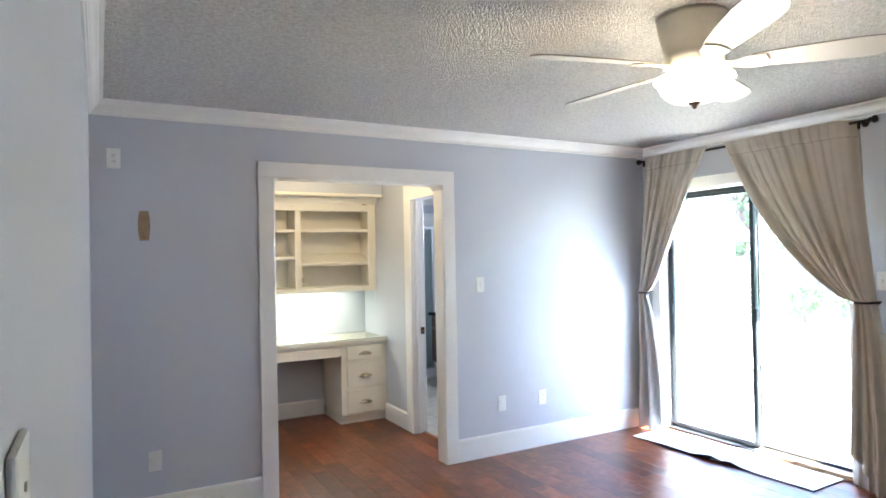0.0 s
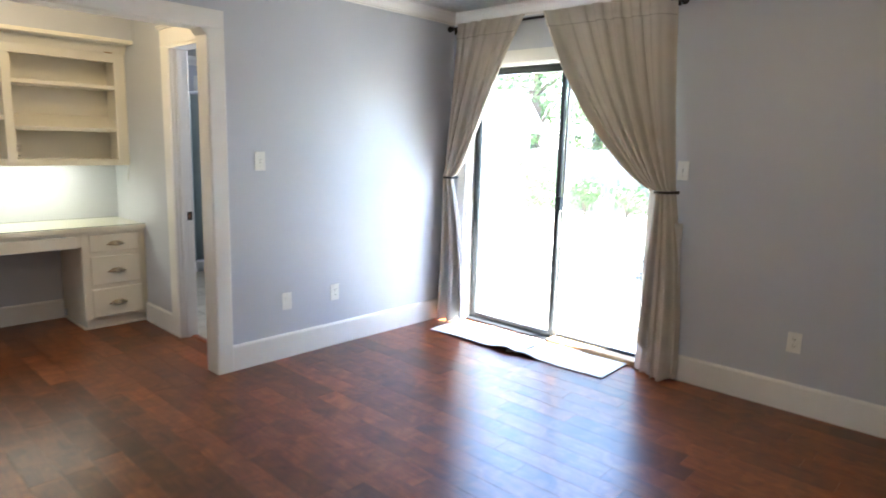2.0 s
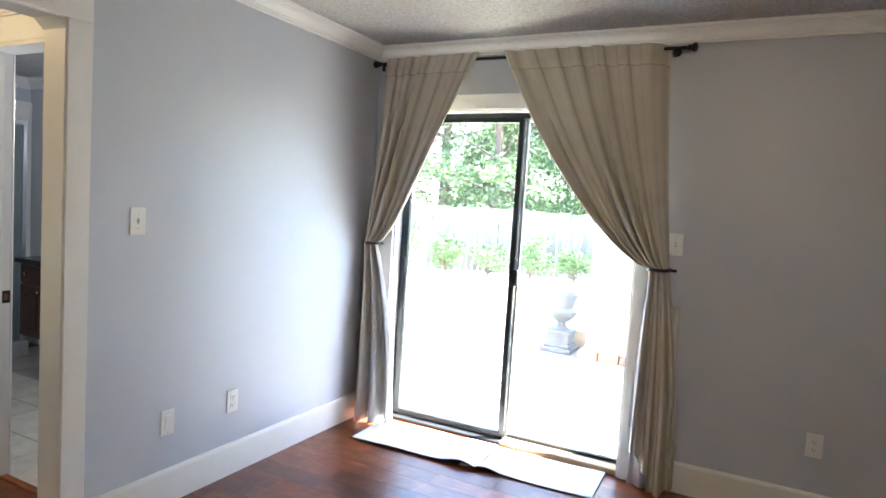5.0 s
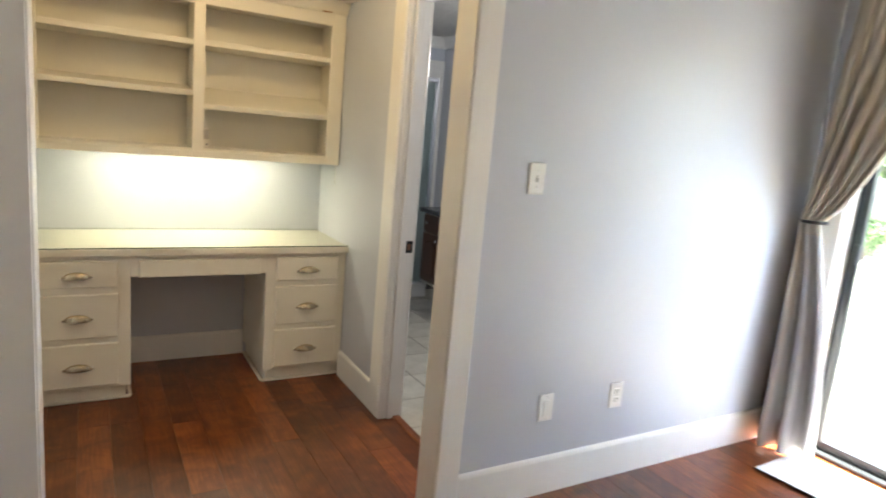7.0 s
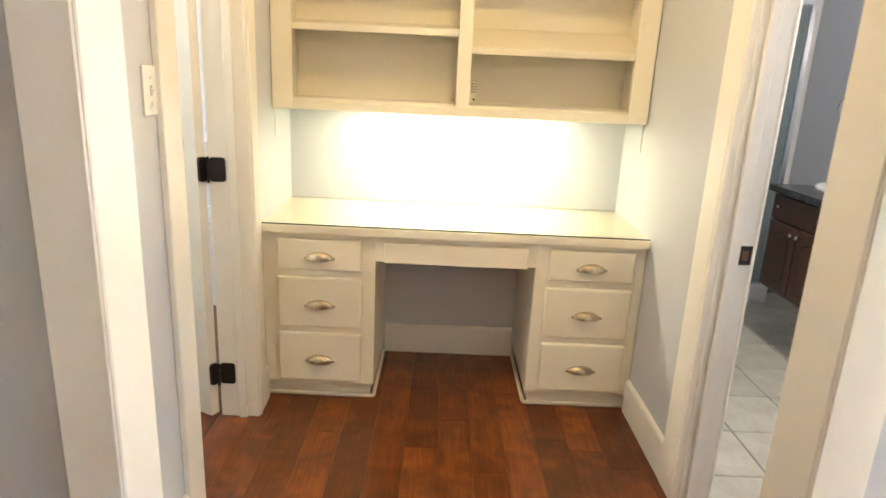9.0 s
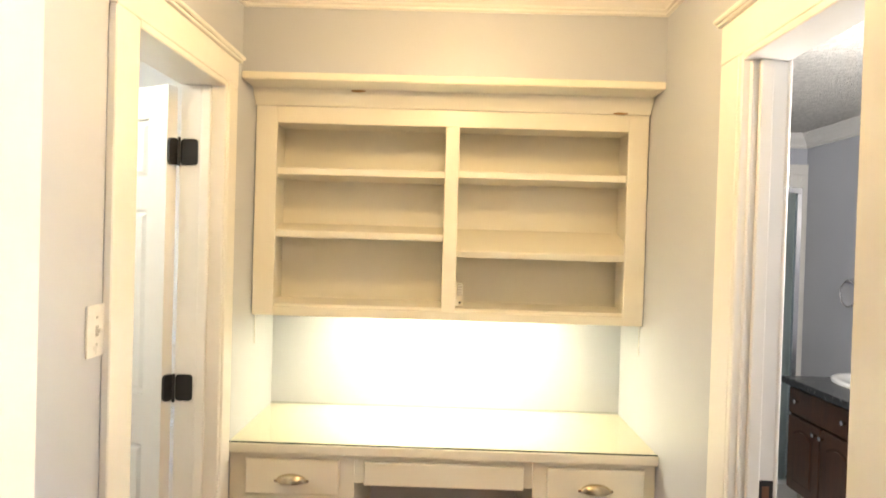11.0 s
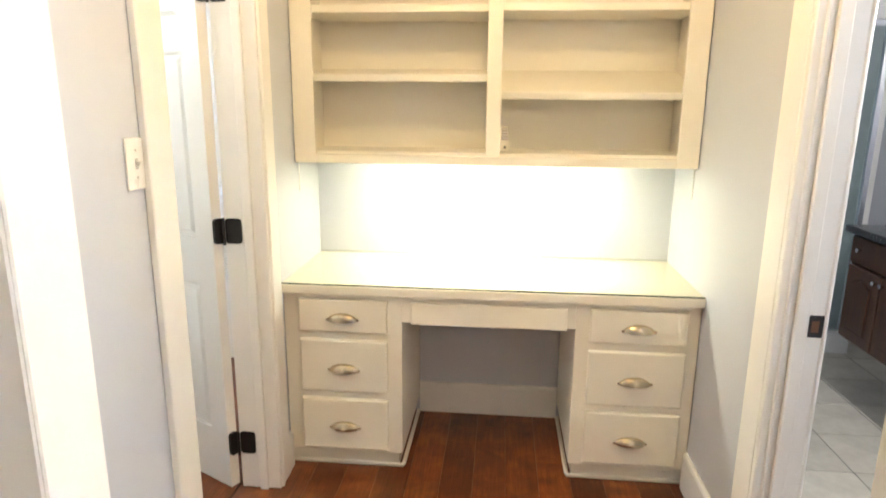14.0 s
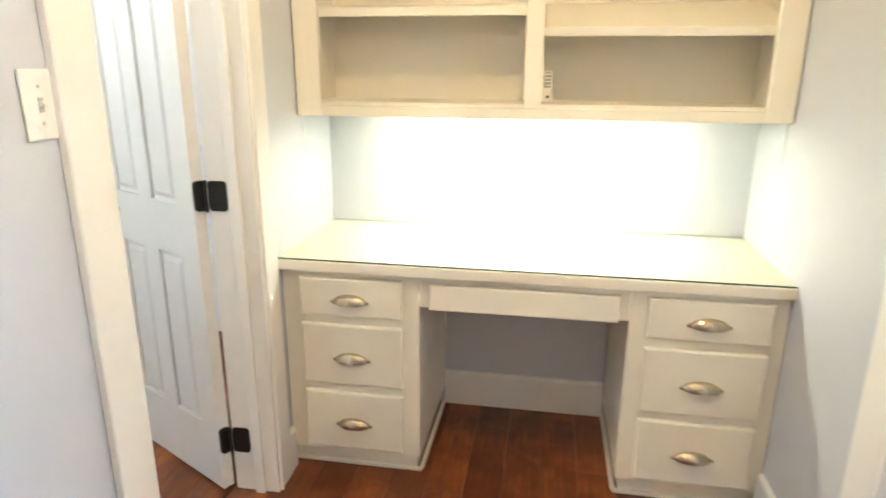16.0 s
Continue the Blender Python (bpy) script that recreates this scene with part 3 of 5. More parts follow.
# wall cabinet
CF, CB, CT = 5.655, 1.206, 2.10
t = thing("wall_cabinet", (1.66, 5.8, CB), "cream painted open wall cabinet with empty shelves above the desk", "cabinet")
for n, dims in (("side_panel", (0.905, 0.925, CF + 0.02, AB - 0.002, CB, CT)), ("side_panel", (2.405, 2.425, CF + 0.02, AB - 0.002, CB, CT)),
                ("bottom_panel", (0.925, 2.405, CF + 0.02, AB - 0.002, CB + 0.034, CB + 0.046)), ("top_panel", (0.925, 2.405, CF + 0.02, AB - 0.002, 1.995, 2.015)),
                ("back_panel", (0.925, 2.405, AB - 0.014, AB - 0.003, CB + 0.046, 1.995)), ("divider", (1.652, 1.688, CF + 0.02, AB - 0.014, CB + 0.046, 1.995))):
    part(n, cube(*dims), CREAM, t)
part("stile", cube(AL + 0.004, 0.976, CF, CF + 0.02, CB, CT - 0.02, bevel=0.002), CREAM, t)
part("stile", cube(2.358, AR - 0.004, CF, CF + 0.02, CB, CT - 0.02, bevel=0.002), CREAM, t)
part("mullion", cube(1.642, 1.697, CF - 0.001, CF + 0.02, CB + 0.034, 1.968, bevel=0.002), CREAM, t)
part("bottom_rail", cube(0.976, 2.358, CF, CF + 0.02, CB, CB + 0.034, bevel=0.002), CREAM, t)
part("top_rail", cube(0.976, 2.358, CF, CF + 0.02, 1.968, 2.08, bevel=0.002), CREAM, t)


def shelf(x0, x1, z, rise):
    m = Matrix.Translation((0, CF + 0.022, z)) @ pose(0, 0, 0, math.degrees(math.atan2(rise, 0.29)))
    return part("shelf", cube(x0, x1, 0, 0.285, -0.028, 0, bevel=0.002, m=m), CREAM, t)


shelf(0.927, 1.650, 1.796, 0.0)
shelf(1.690, 2.403, 1.800, 0.0)
shelf(0.927, 1.650, 1.545, 0.035)
shelf(1.690, 2.403, 1.482, 0.10)
tag = part("catch_plate", cube(1.703, 1.727, CF + 0.022, CF + 0.026, 1.303, 1.352, bevel=0.0008), material("grey_catch", (0.42, 0.38, 0.32), 0.5), t, "small grey striped catch plate")
for k in range(4):
    part("bar", cube(1.705, 1.725, CF + 0.0212, CF + 0.0222, 1.309 + 0.011 * k, 1.3125 + 0.011 * k), PLATE, tag)
part("screw_hole", rod(bmesh.new(), (1.716, CF + 0.024, 1.275), (1.716, CF + 0.027, 1.275), 0.005), SLOT, t)
part("catch_bracket", cube(1.690, 1.728, CF + 0.026, CF + 0.034, 1.262, 1.356), CREAM, t)
# ledge under the soffit
t = thing("soffit_ledge", (1.66, 5.55, 2.07), "cream painted ledge moulding above the wall cabinet", "moulding")
part("ledge", cube(AL + 0.001, AR - 0.001, 5.478, AB - 0.05, 2.093, 2.122, bevel=0.008, seg=3), CREAM, t)
part("cove", prism(bmesh.new(), [(0, 0), (0.012, 0), (0.018, 0.018), (0.040, 0.038), (0.046, 0.058), (0, 0.058)], axes((AL + 0.003, CF, 2.034), (0, -1, 0), (0, 0, 1), (1, 0, 0)), AR - AL - 0.006), CREAM, t, smooth=40)
STAIN = material("brown_knot_stain", (0.42, 0.22, 0.07), 0.6)
for x, y, z in ((1.300, CF - 0.0475, 2.088), (2.32, CF - 0.0135, 2.036)):
    part("knot_stain", lathe(bmesh.new(), [(0.001, 0.0008), (0.022, 0.0004), (0.03, 0)], 14, pose(x, y, z, 90) @ Matrix.Diagonal((1, 0.16, 1, 1))), STAIN, t, "brown knot stain showing through paint")
for x, s in ((AL, 1), (AR, -1)):
    t = thing("power_cord", (x + 0.004 * s, 5.70, 1.1), "thin white cord on the wall below the cabinet", "cord", "cords below the cabinet")
    b = rod(bmesh.new(), (x + 0.004 * s, 5.70, 1.205), (x + 0.004 * s, 5.70, 1.085), 0.0022, 6)
    rod(b, (x + 0.004 * s, 5.70, 1.2), (x + 0.004 * s, 5.74, 1.204), 0.0022, 6)
    part("cable", b, PLATE, t)
t = thing("under_cabinet_light", (1.66, 5.79, 1.18), "slim white lit strip light under the wall cabinet", "light")
part("housing", cube(1.20, 2.12, 5.755, 5.825, 1.224, 1.2405, bevel=0.003), PLATE, t)
part("lens", cube(1.24, 2.08, 5.765, 5.815, 1.218, 1.224), TUBE, t)
t = thing("recessed_light", (1.70, 4.66, H), "round warm lit ceiling light in the alcove", "light")
part("trim", lathe(bmesh.new(), [(0.090, -0.010), (0.100, -0.018), (0.114, -0.014), (0.118, 0.0)], 32, pose(1.70, 4.66, H)), PLATE, t, smooth=60)
part("lens", lathe(bmesh.new(), [(0.0005, -0.018), (0.06, -0.017), (0.092, -0.012)], 32, pose(1.70, 4.66, H)), LENS, t, "lit warm lens", smooth=60)
t = thing("ceiling_vent", (1.08, 5.05, H), "white metal ceiling vent with dark slots", "vent")
b = cube(1.000, 1.190, 4.89, 4.92, H - 0.008, H, bevel=0.002)
box(b, 1.000, 1.190, 5.19, 5.22, H - 0.008, H, bevel=0.002)
box(b, 1.000, 1.026, 4.92, 5.19, H - 0.008, H, bevel=0.002)
box(b, 1.160, 1.190, 4.92, 5.19, H - 0.008, H, bevel=0.002)
part("frame", b, PLATE, t)
part("backing", cube(1.026, 1.160, 4.92, 5.19, H - 0.002, H - 0.0005), SLOT, t)
for k in range(10):
    part("slat", cube(-0.0016, 0.0016, 4.92, 5.19, -0.003, 0.003, m=pose(1.034 + 0.0138 * k, 0, H - 0.005, 0, 25, 0)), PLATE, t)


# ---- switches and outlets ----
def plate(kind, x, y, z, rz, label):
    """A wall plate; before turning it faces -y."""
    t = thing(kind, (x, y, z), label, "outlet" if "outlet" in kind else ("switch" if "switch" in kind else "wall plate"))
    m = pose(x, y, z, 0, 0, rz)
    part("plate", cube(-0.036, 0.036, -0.006, 0.0, -0.058, 0.058, bevel=0.0035, seg=2, m=m), PLATE, t)
    if kind == "light_switch":
        part("toggle_slot", cube(-0.005, 0.005, -0.0075, -0.005, -0.012, 0.012, m=m), material("slot_shade", (0.5, 0.5, 0.48), 0.5), t)
        part("toggle", cube(-0.004, 0.004, -0.016, -0.006, -0.002, 0.007, bevel=0.001, m=m @ pose(0, 0, 0.002, 20)), PLATE, t)
    elif kind == "outlet":
        for dz in (-0.0195, 0.0195):
            r = part("receptacle", cube(-0.0165, 0.0165, -0.0085, -0.005, dz - 0.0135, dz + 0.0135, bevel=0.003, seg=2, m=m), PLATE, t)
            for dx in (-0.0065, 0.0065):
                part("slot", cube(dx - 0.0012, dx + 0.0012, -0.0092, -0.008, dz - 0.002, dz + 0.007, m=m), SLOT, r)
            part("ground_hole", rod(bmesh.new(), m @ Vector((0, -0.008, dz - 0.007)), m @ Vector((0, -0.0092, dz - 0.007)), 0.0023, 8), SLOT, r)
    elif kind == "rocker_outlet":
        part("rocker", cube(-0.0165, 0.0165, -0.0085, -0.005, -0.034, 0.034, bevel=0.002, m=m), PLATE, t)
    if kind != "blank_plate":
        for dz in ((-0.030, 0.030) if kind == "light_switch" else (0.0,) if kind == "outlet" else (-0.048, 0.048)):
            part("screw", rod(bmesh.new(), m @ Vector((0, -0.006, dz)), m @ Vector((0, -0.0072, dz)), 0.003, 8), material("screw_grey", (0.55, 0.55, 0.53), 0.4), t)
    return t


plate("light_switch", 2.596, YW, 1.302, 0, "white toggle light switch on blue-grey wall")
plate("rocker_outlet", 2.774, YW, 0.383, 0, "white rectangular wall plate above the baseboard")
plate("outlet", 3.163, YW, 0.384, 0, "white duplex outlet above the baseboard")
plate("outlet", 0.150, YW, 2.116, 0, "white duplex outlet high on the wall")
plate("blank_plate", 0.345, YW, 0.367, 0, "blank white cover plate low on the wall")
plate("light_switch", X1, 2.088, 1.317, -90, "white toggle switch beside the curtain")
plate("outlet", X1, 1.374, 0.398, -90, "white duplex outlet on the blue-grey wall")
plate("blank_plate", X0, 3.67, 2.13, 90, "blank white cover plate high on the side wall")
plate("light_switch", X0, 0.47, 1.36, 90, "white toggle switch near the entrance")
plate("light_switch", AL, 4.571, 1.298, 90, "white toggle light switch beside the closet door")
# bare patch where a fitting was taken off
bm = bmesh.new()
prof = [(-0.024, -0.086), (0.024, -0.086), (0.030, -0.05), (0.033, 0), (0.030, 0.05), (0.024, 0.086), (-0.024, 0.086), (-0.030, 0.05), (-0.033, 0), (-0.030, -0.05)]
prism(bm, prof, axes((0.303, YW, 1.734), (1, 0, 0), (0, 0, 1), (0, -1, 0)), 0.0025)
t = solid("bare_wall_patch", bm, CARD, "bare brown barrel-shaped patch on the wall", "wall patch", kind="structure")
part("screw_hole", rod(bmesh.new(), (0.303, YW - 0.002, 1.665), (0.303, YW - 0.0035, 1.665), 0.004, 8), SLOT, t)

# ---- closet door and closet ----
def leaf_plate(m, w, h, depth, radius=0.012):
    """A thin plate with round corners, lying in the local xy plane of m."""
    pts = []
    for cx, cy, a0 in ((w - radius, radius, -90), (w - radius, h - radius, 0), (radius, h - radius, 90), (radius, radius, 180)):
        pts += [(cx + radius * math.cos(radians(a0 + k * 22.5)), cy + radius * math.sin(radians(a0 + k * 22.5))) for k in range(5)]
    return prism(bmesh.new(), pts, m, depth)


HX, HY, SWING = 0.755, 5.284, 152.0
t = thing("closet_door", (HX, HY, 0), "white six-panel closet door standing open", "door")
m = pose(HX, HY, 0, 0, 0, SWING)
# local x runs from the hinge to the latch edge, local y is the door's thickness
D0, W, TH = 0.016, 0.572, 0.038
bm = cube(D0, W, -0.0, TH - 0.011, 0.012, 2.012, m=m)
part("core", bm, WHITE, t)
ST, MID = 0.112, (D0 + W) / 2
ROWS_Z = ((0.012, 0.235), (0.80, 0.965), (1.60, 1.70), (1.905, 2.012))
for x0, x1 in ((D0, ST), (W - ST + D0, W), (MID - 0.04, MID + 0.04)):
    part("stile", cube(x0, x1, TH - 0.011, TH, 0.012, 2.012, m=m), WHITE, t)
for z0, z1 in ROWS_Z:
    for x0, x1 in ((ST, MID - 0.04), (MID + 0.04, W - ST + D0)):
        part("rail", cube(x0, x1, TH - 0.011, TH, z0, z1, m=m), WHITE, t)
for (a, z0), (z1, c) in zip(ROWS_Z, ROWS_Z[1:]):
    for x0, x1 in ((ST, MID - 0.04), (MID + 0.04, W - ST + D0)):
        bm = cube(x0 + 0.010, x1 - 0.010, TH - 0.011, TH - 0.0012, z0 + 0.012, z1 - 0.012)
        top = [f for f in bm.faces if f.normal.y > 0.9]
        bmesh.ops.inset_region(bm, faces=top, thickness=0.022, depth=0)
        for v in {v for f in bm.faces for v in f.verts if v.co.y > TH - 0.003}:
            if min(v.co.x - x0, x1 - v.co.x) < 0.02 or min(v.co.z - z0, z1 - v.co.z) < 0.02:
                v.co.y = TH - 0.0108
        bmesh.ops.transform(bm, matrix=m, verts=bm.verts)
        part("panel", bm, WHITE, t)
k = part("knob", lathe(bmesh.new(), [(0.0005, 0.062), (0.018, 0.060), (0.026, 0.050), (0.026, 0.044), (0.014, 0.034), (0.010, 0.026), (0.011, 0.008), (0.030, 0.006), (0.032, 0.0)], 20, m @ pose(W - 0.06, TH, 0.90, -90)), BRONZE, t, "dark bronze door knob", smooth=40)
for z in (1.748, 0.955, 0.145):
    h = part("hinge", leaf_plate(m @ axes((D0 - 0.0002, TH - 0.038, z), (0, 1, 0), (0, 0, 1), (-1, 0, 0)), 0.037, 0.089, 0.011), BRONZE, t, "dark bronze butt hinge")
    part("hinge_leaf", leaf_plate(axes((HX + 0.004, DL1 - 0.017, z), (1, 0, 0), (0, 0, 1), (0, -1, 0)), 0.057, 0.089, 0.005), BRONZE, h)
    part("hinge_pin", rod(bmesh.new(), (HX + 0.002, HY - 0.012, z - 0.003), (HX + 0.002, HY - 0.012, z + 0.092), 0.005, 10), BRONZE, h)
t = thing("wire_shelf", (-0.1, 6.3, 1.0), "white coated wire closet shelf", "shelf", "wire closet shelves")
for k in range(46):
    x = -0.78 + k * 0.033
    part("wire", rod(bmesh.new(), (x, 6.10, 0.60), (x, 6.47, 0.60), 0.003, 6), WIRE, t)
part("front_wire", rod(bmesh.new(), (-0.86, 6.10, 0.60), (0.75, 6.10, 0.60), 0.004, 6), WIRE, t)
part("front_wire", rod(bmesh.new(), (-0.86, 6.10, 0.56), (0.75, 6.10, 0.56), 0.004, 6), WIRE, t)
part("back_wire", rod(bmesh.new(), (-0.86, 6.47, 0.60), (0.75, 6.47, 0.60), 0.004, 6), WIRE, t)
for z in (1.0, 2.0):
    copy_thing(t, pose(-0.1, 6.3, z + 0.4 - 0.001))
# housing added out of view; it emits nothing, the fill above lights the closet
t = thing("closet_light", (0.15, 5.2, H), "white unlit ceiling light housing added out of view in the closet", "light")
part("housing", cube(-0.17, 0.47, 5.03, 5.37, H - 0.03, H, bevel=0.004), PLATE, t)

# ---- bathroom ----
VX, VY0, VY1, VZ = 3.42, 4.72, 6.40, 0.845
t = thing("bathroom_vanity", ((VX + BE) / 2, 5.5, 0.31), "dark cherry wood wall-hung vanity with panel doors", "vanity")
part("body", cube(VX + 0.02, BE - 0.002, VY0, VY1, 0.31, VZ, bevel=0.003), VANITY, t)
KNOB_MESH = mesh_of("knob", lathe(bmesh.new(), [(0.0005, 0.024), (0.011, 0.022), (0.013, 0.016), (0.006, 0.008), (0.006, 0)], 14), CHROME, 60)


def vanity_front(kind, y0, y1, z0, z1, knobs):
    d = part(kind, cube(VX, VX + 0.019, y0, y1, z0, z1, bevel=0.003), VANITY, t)
    if kind == "cabinet_door":
        # raised panel with a low arched top
        u0, u1, v0, v1 = y0 + 0.05, y1 - 0.05, z0 + 0.05, z1 - 0.075
        pts = [(u0, v0), (u1, v0), (u1, v1)] + [(u1 + (u0 - u1) * k / 8, v1 + 0.028 * math.sin(math.pi * k / 8)) for k in range(1, 8)] + [(u0, v1)]
        # flat plate in darker cherry paints the shade of a groove round the panel
        groove = part("panel_groove", prism(bmesh.new(), [(u, v) for u, v in pts], axes((VX - 0.0005, 0, 0), (0, 1, 0), (0, 0, 1), (1, 0, 0)), 0.002), GROOVE_SHADE, d)
        cu, cv = (u0 + u1) / 2, (v0 + v1) / 2
        inner = [(cu + (u - cu) * 0.86, cv + (v - cv) * 0.92) for u, v in pts]
        part("panel", prism(bmesh.new(), inner, axes((VX - 0.007, 0, 0), (0, 1, 0), (0, 0, 1), (1, 0, 0)), 0.0065), VANITY, d)
    for y, z in knobs:
        kb = new("knob", KNOB_MESH)
        kb.matrix_world = pose(VX, y, z, 0, -90)
        kb.parent = d
        kb["label"] = "small chrome knob"


GROOVE_SHADE = material("cherry_groove_shade", (0.040, 0.016, 0.009), 0.5)
for k in range(3):
    y1 = VY1 - 0.015 - 0.553 * k
    y0, mid = y1 - 0.54, y1 - 0.27
    vanity_front("drawer", y0, y1, 0.705, 0.832, ((y1 - 0.085, 0.775), (y0 + 0.085, 0.775)))
    vanity_front("cabinet_door", mid + 0.004, y1, 0.325, 0.690, ((mid + 0.028, 0.655),))
    vanity_front("cabinet_door", y0, mid - 0.004, 0.325, 0.690, ((mid - 0.028, 0.655),))
t = thing("vanity_counter", (3.7, 5.5, VZ), "dark grey vanity countertop", "countertop")
part("top", cube(VX - 0.025, BE - 0.001, VY0 - 0.02, VY1 + 0.02, VZ, VZ + 0.035, bevel=0.006, seg=2), COUNTER, t)
t = thing("sink", (3.76, 6.20, VZ + 0.035), "white oval drop-in sink", "sink")
part("basin", lathe(bmesh.new(), [(0.0005, 0.002), (0.10, 0.003), (0.17, 0.008), (0.20, 0.016), (0.225, 0.016), (0.235, 0.008), (0.235, 0.0)], 36, pose(3.76, 6.20, VZ + 0.035) @ Matrix.Diagonal((0.82, 1.1, 1, 1))), PORCELAIN, t, smooth=60)
t = thing("towel_ring", (BE, 6.86, 1.30), "chrome towel ring on the bathroom wall", "towel ring")
bm = bmesh.new()
ringv = [[bm.verts.new((BE - 0.05 + 0.005 * math.cos(c), 6.86 + (0.075 + 0.005 * math.sin(c)) * math.cos(a), 1.28 + (0.075 + 0.005 * math.sin(c)) * math.sin(a))) for c in (k * math.pi / 4 for k in range(8))] for a in (2 * math.pi * i / 28 for i in range(28))]
for i in range(28):
    for j in range(8):
        bm.faces.new((ringv[i][j], ringv[(i + 1) % 28][j], ringv[(i + 1) % 28][(j + 1) % 8], ringv[i][(j + 1) % 8]))
bmesh.ops.recalc_face_normals(bm, faces=bm.faces)
part("ring", bm, CHROME, t, smooth=180)
part("mount", rod(bmesh.new(), (BE, 6.86, 1.355), (BE - 0.055, 6.86, 1.355), 0.018, 16, 0.012), CHROME, t, smooth=50)
t = thing("shower_enclosure", (3.4, 7.05, 0), "framed grey-green glass shower enclosure with white curb", "shower")
part("curb", cube(AR + 0.121, 3.80, 6.95, 7.07, -0.004, 0.12, bevel=0.01, seg=2), PORCELAIN, t)
for x in (AR + 0.121, 3.10, 3.765):
    part("post", cube(x, x + 0.028, 7.0, 7.03, 0.12, 1.87, bevel=0.002), CHROME, t)
part("head_rail", cube(AR + 0.121, 3.793, 6.998, 7.032, 1.87, 1.905, bevel=0.002), CHROME, t)
for x0, x1 in ((AR + 0.149, 3.10), (3.128, 3.765)):
    part("pane", sheet((x0, 7.015, 0.12), (x1, 7.015, 0.12), (x1, 7.015, 1.87), (x0, 7.015, 1.87)), SHOWER_GLASS, t)

part("side_wall", cube(3.765, 3.793, 7.032, BN - 0.001, 0.0, 1.9, bevel=0.003), PORCELAIN, t, "white shower side panel")
t = thing("linen_door", (3.93, BN, 0), "narrow white bathroom door with plain casing", "door", kind="structure")
part("leaf", cube(3.862, BE - 0.04, BN - 0.012, BN - 0.001, 0.01, 2.03, bevel=0.002), WHITE, t)
part("side_board", cube(3.805, 3.862, BN - 0.022, BN - 0.001, 0, 2.03, bevel=0.003), WHITE, t)
part("side_board", cube(BE - 0.04, BE - 0.001, BN - 0.022, BN - 0.001, 0, 2.03, bevel=0.003), WHITE, t)
part("head_board", cube(3.805, BE - 0.001, BN - 0.023, BN - 0.001, 2.03, 2.10, bevel=0.003), WHITE, t)
baseboard("bathroom_baseboard", (BE, VY1 + 0.02), (-1, 0, 0), (0, 1, 0), BN - VY1 - 0.05)

# ---- bedroom: curtains, rod, ceiling fan, mats ----
RODX, RODZ = 4.262, 2.318
t = thing("curtain_rod", (RODX, 3.05, RODZ), "dark bronze curtain rod with round finials", "curtain rod")
part("rod", rod(bmesh.new(), (RODX, 2.10, RODZ), (RODX, 3.985, RODZ), 0.009, 14), BRONZE, t, smooth=60)
FIN = [(0.009, 0.0), (0.016, 0.004), (0.016, 0.010), (0.010, 0.014), (0.020, 0.024), (0.024, 0.034), (0.020, 0.044), (0.0005, 0.050)]
part("finial", lathe(bmesh.new(), FIN, 18, pose(RODX, 2.105, RODZ, 90)), BRONZE, t, smooth=60)
part("finial", lathe(bmesh.new(), FIN, 18, pose(RODX, 3.955, RODZ, -90)), BRONZE, t, smooth=60)
for y in (2.165, 3.93):
    b = rod(bmesh.new(), (RODX, y, RODZ - 0.004), (X1, y, RODZ - 0.004), 0.006, 10)
    box(b, RODX - 0.012, RODX + 0.012, y - 0.006, y + 0.006, RODZ - 0.045, RODZ + 0.002, bevel=0.003)
    rod(b, (X1 - 0.006, y, RODZ - 0.004), (X1, y, RODZ - 0.004), 0.022, 16)
    part("bracket", b, BRONZE, t, smooth=40)


SEAM_SHADE = material("seam_shade", (0.50, 0.46, 0.39), 0.9, dark=(0.42, 0.38, 0.32), scale=40)


PALE_CLOTH = material("pale_grey_curtain_cloth", (0.60, 0.59, 0.585), 0.8, dark=(0.55, 0.54, 0.535), scale=4, bump=0.2, bump_scale=600, spec=0.2)


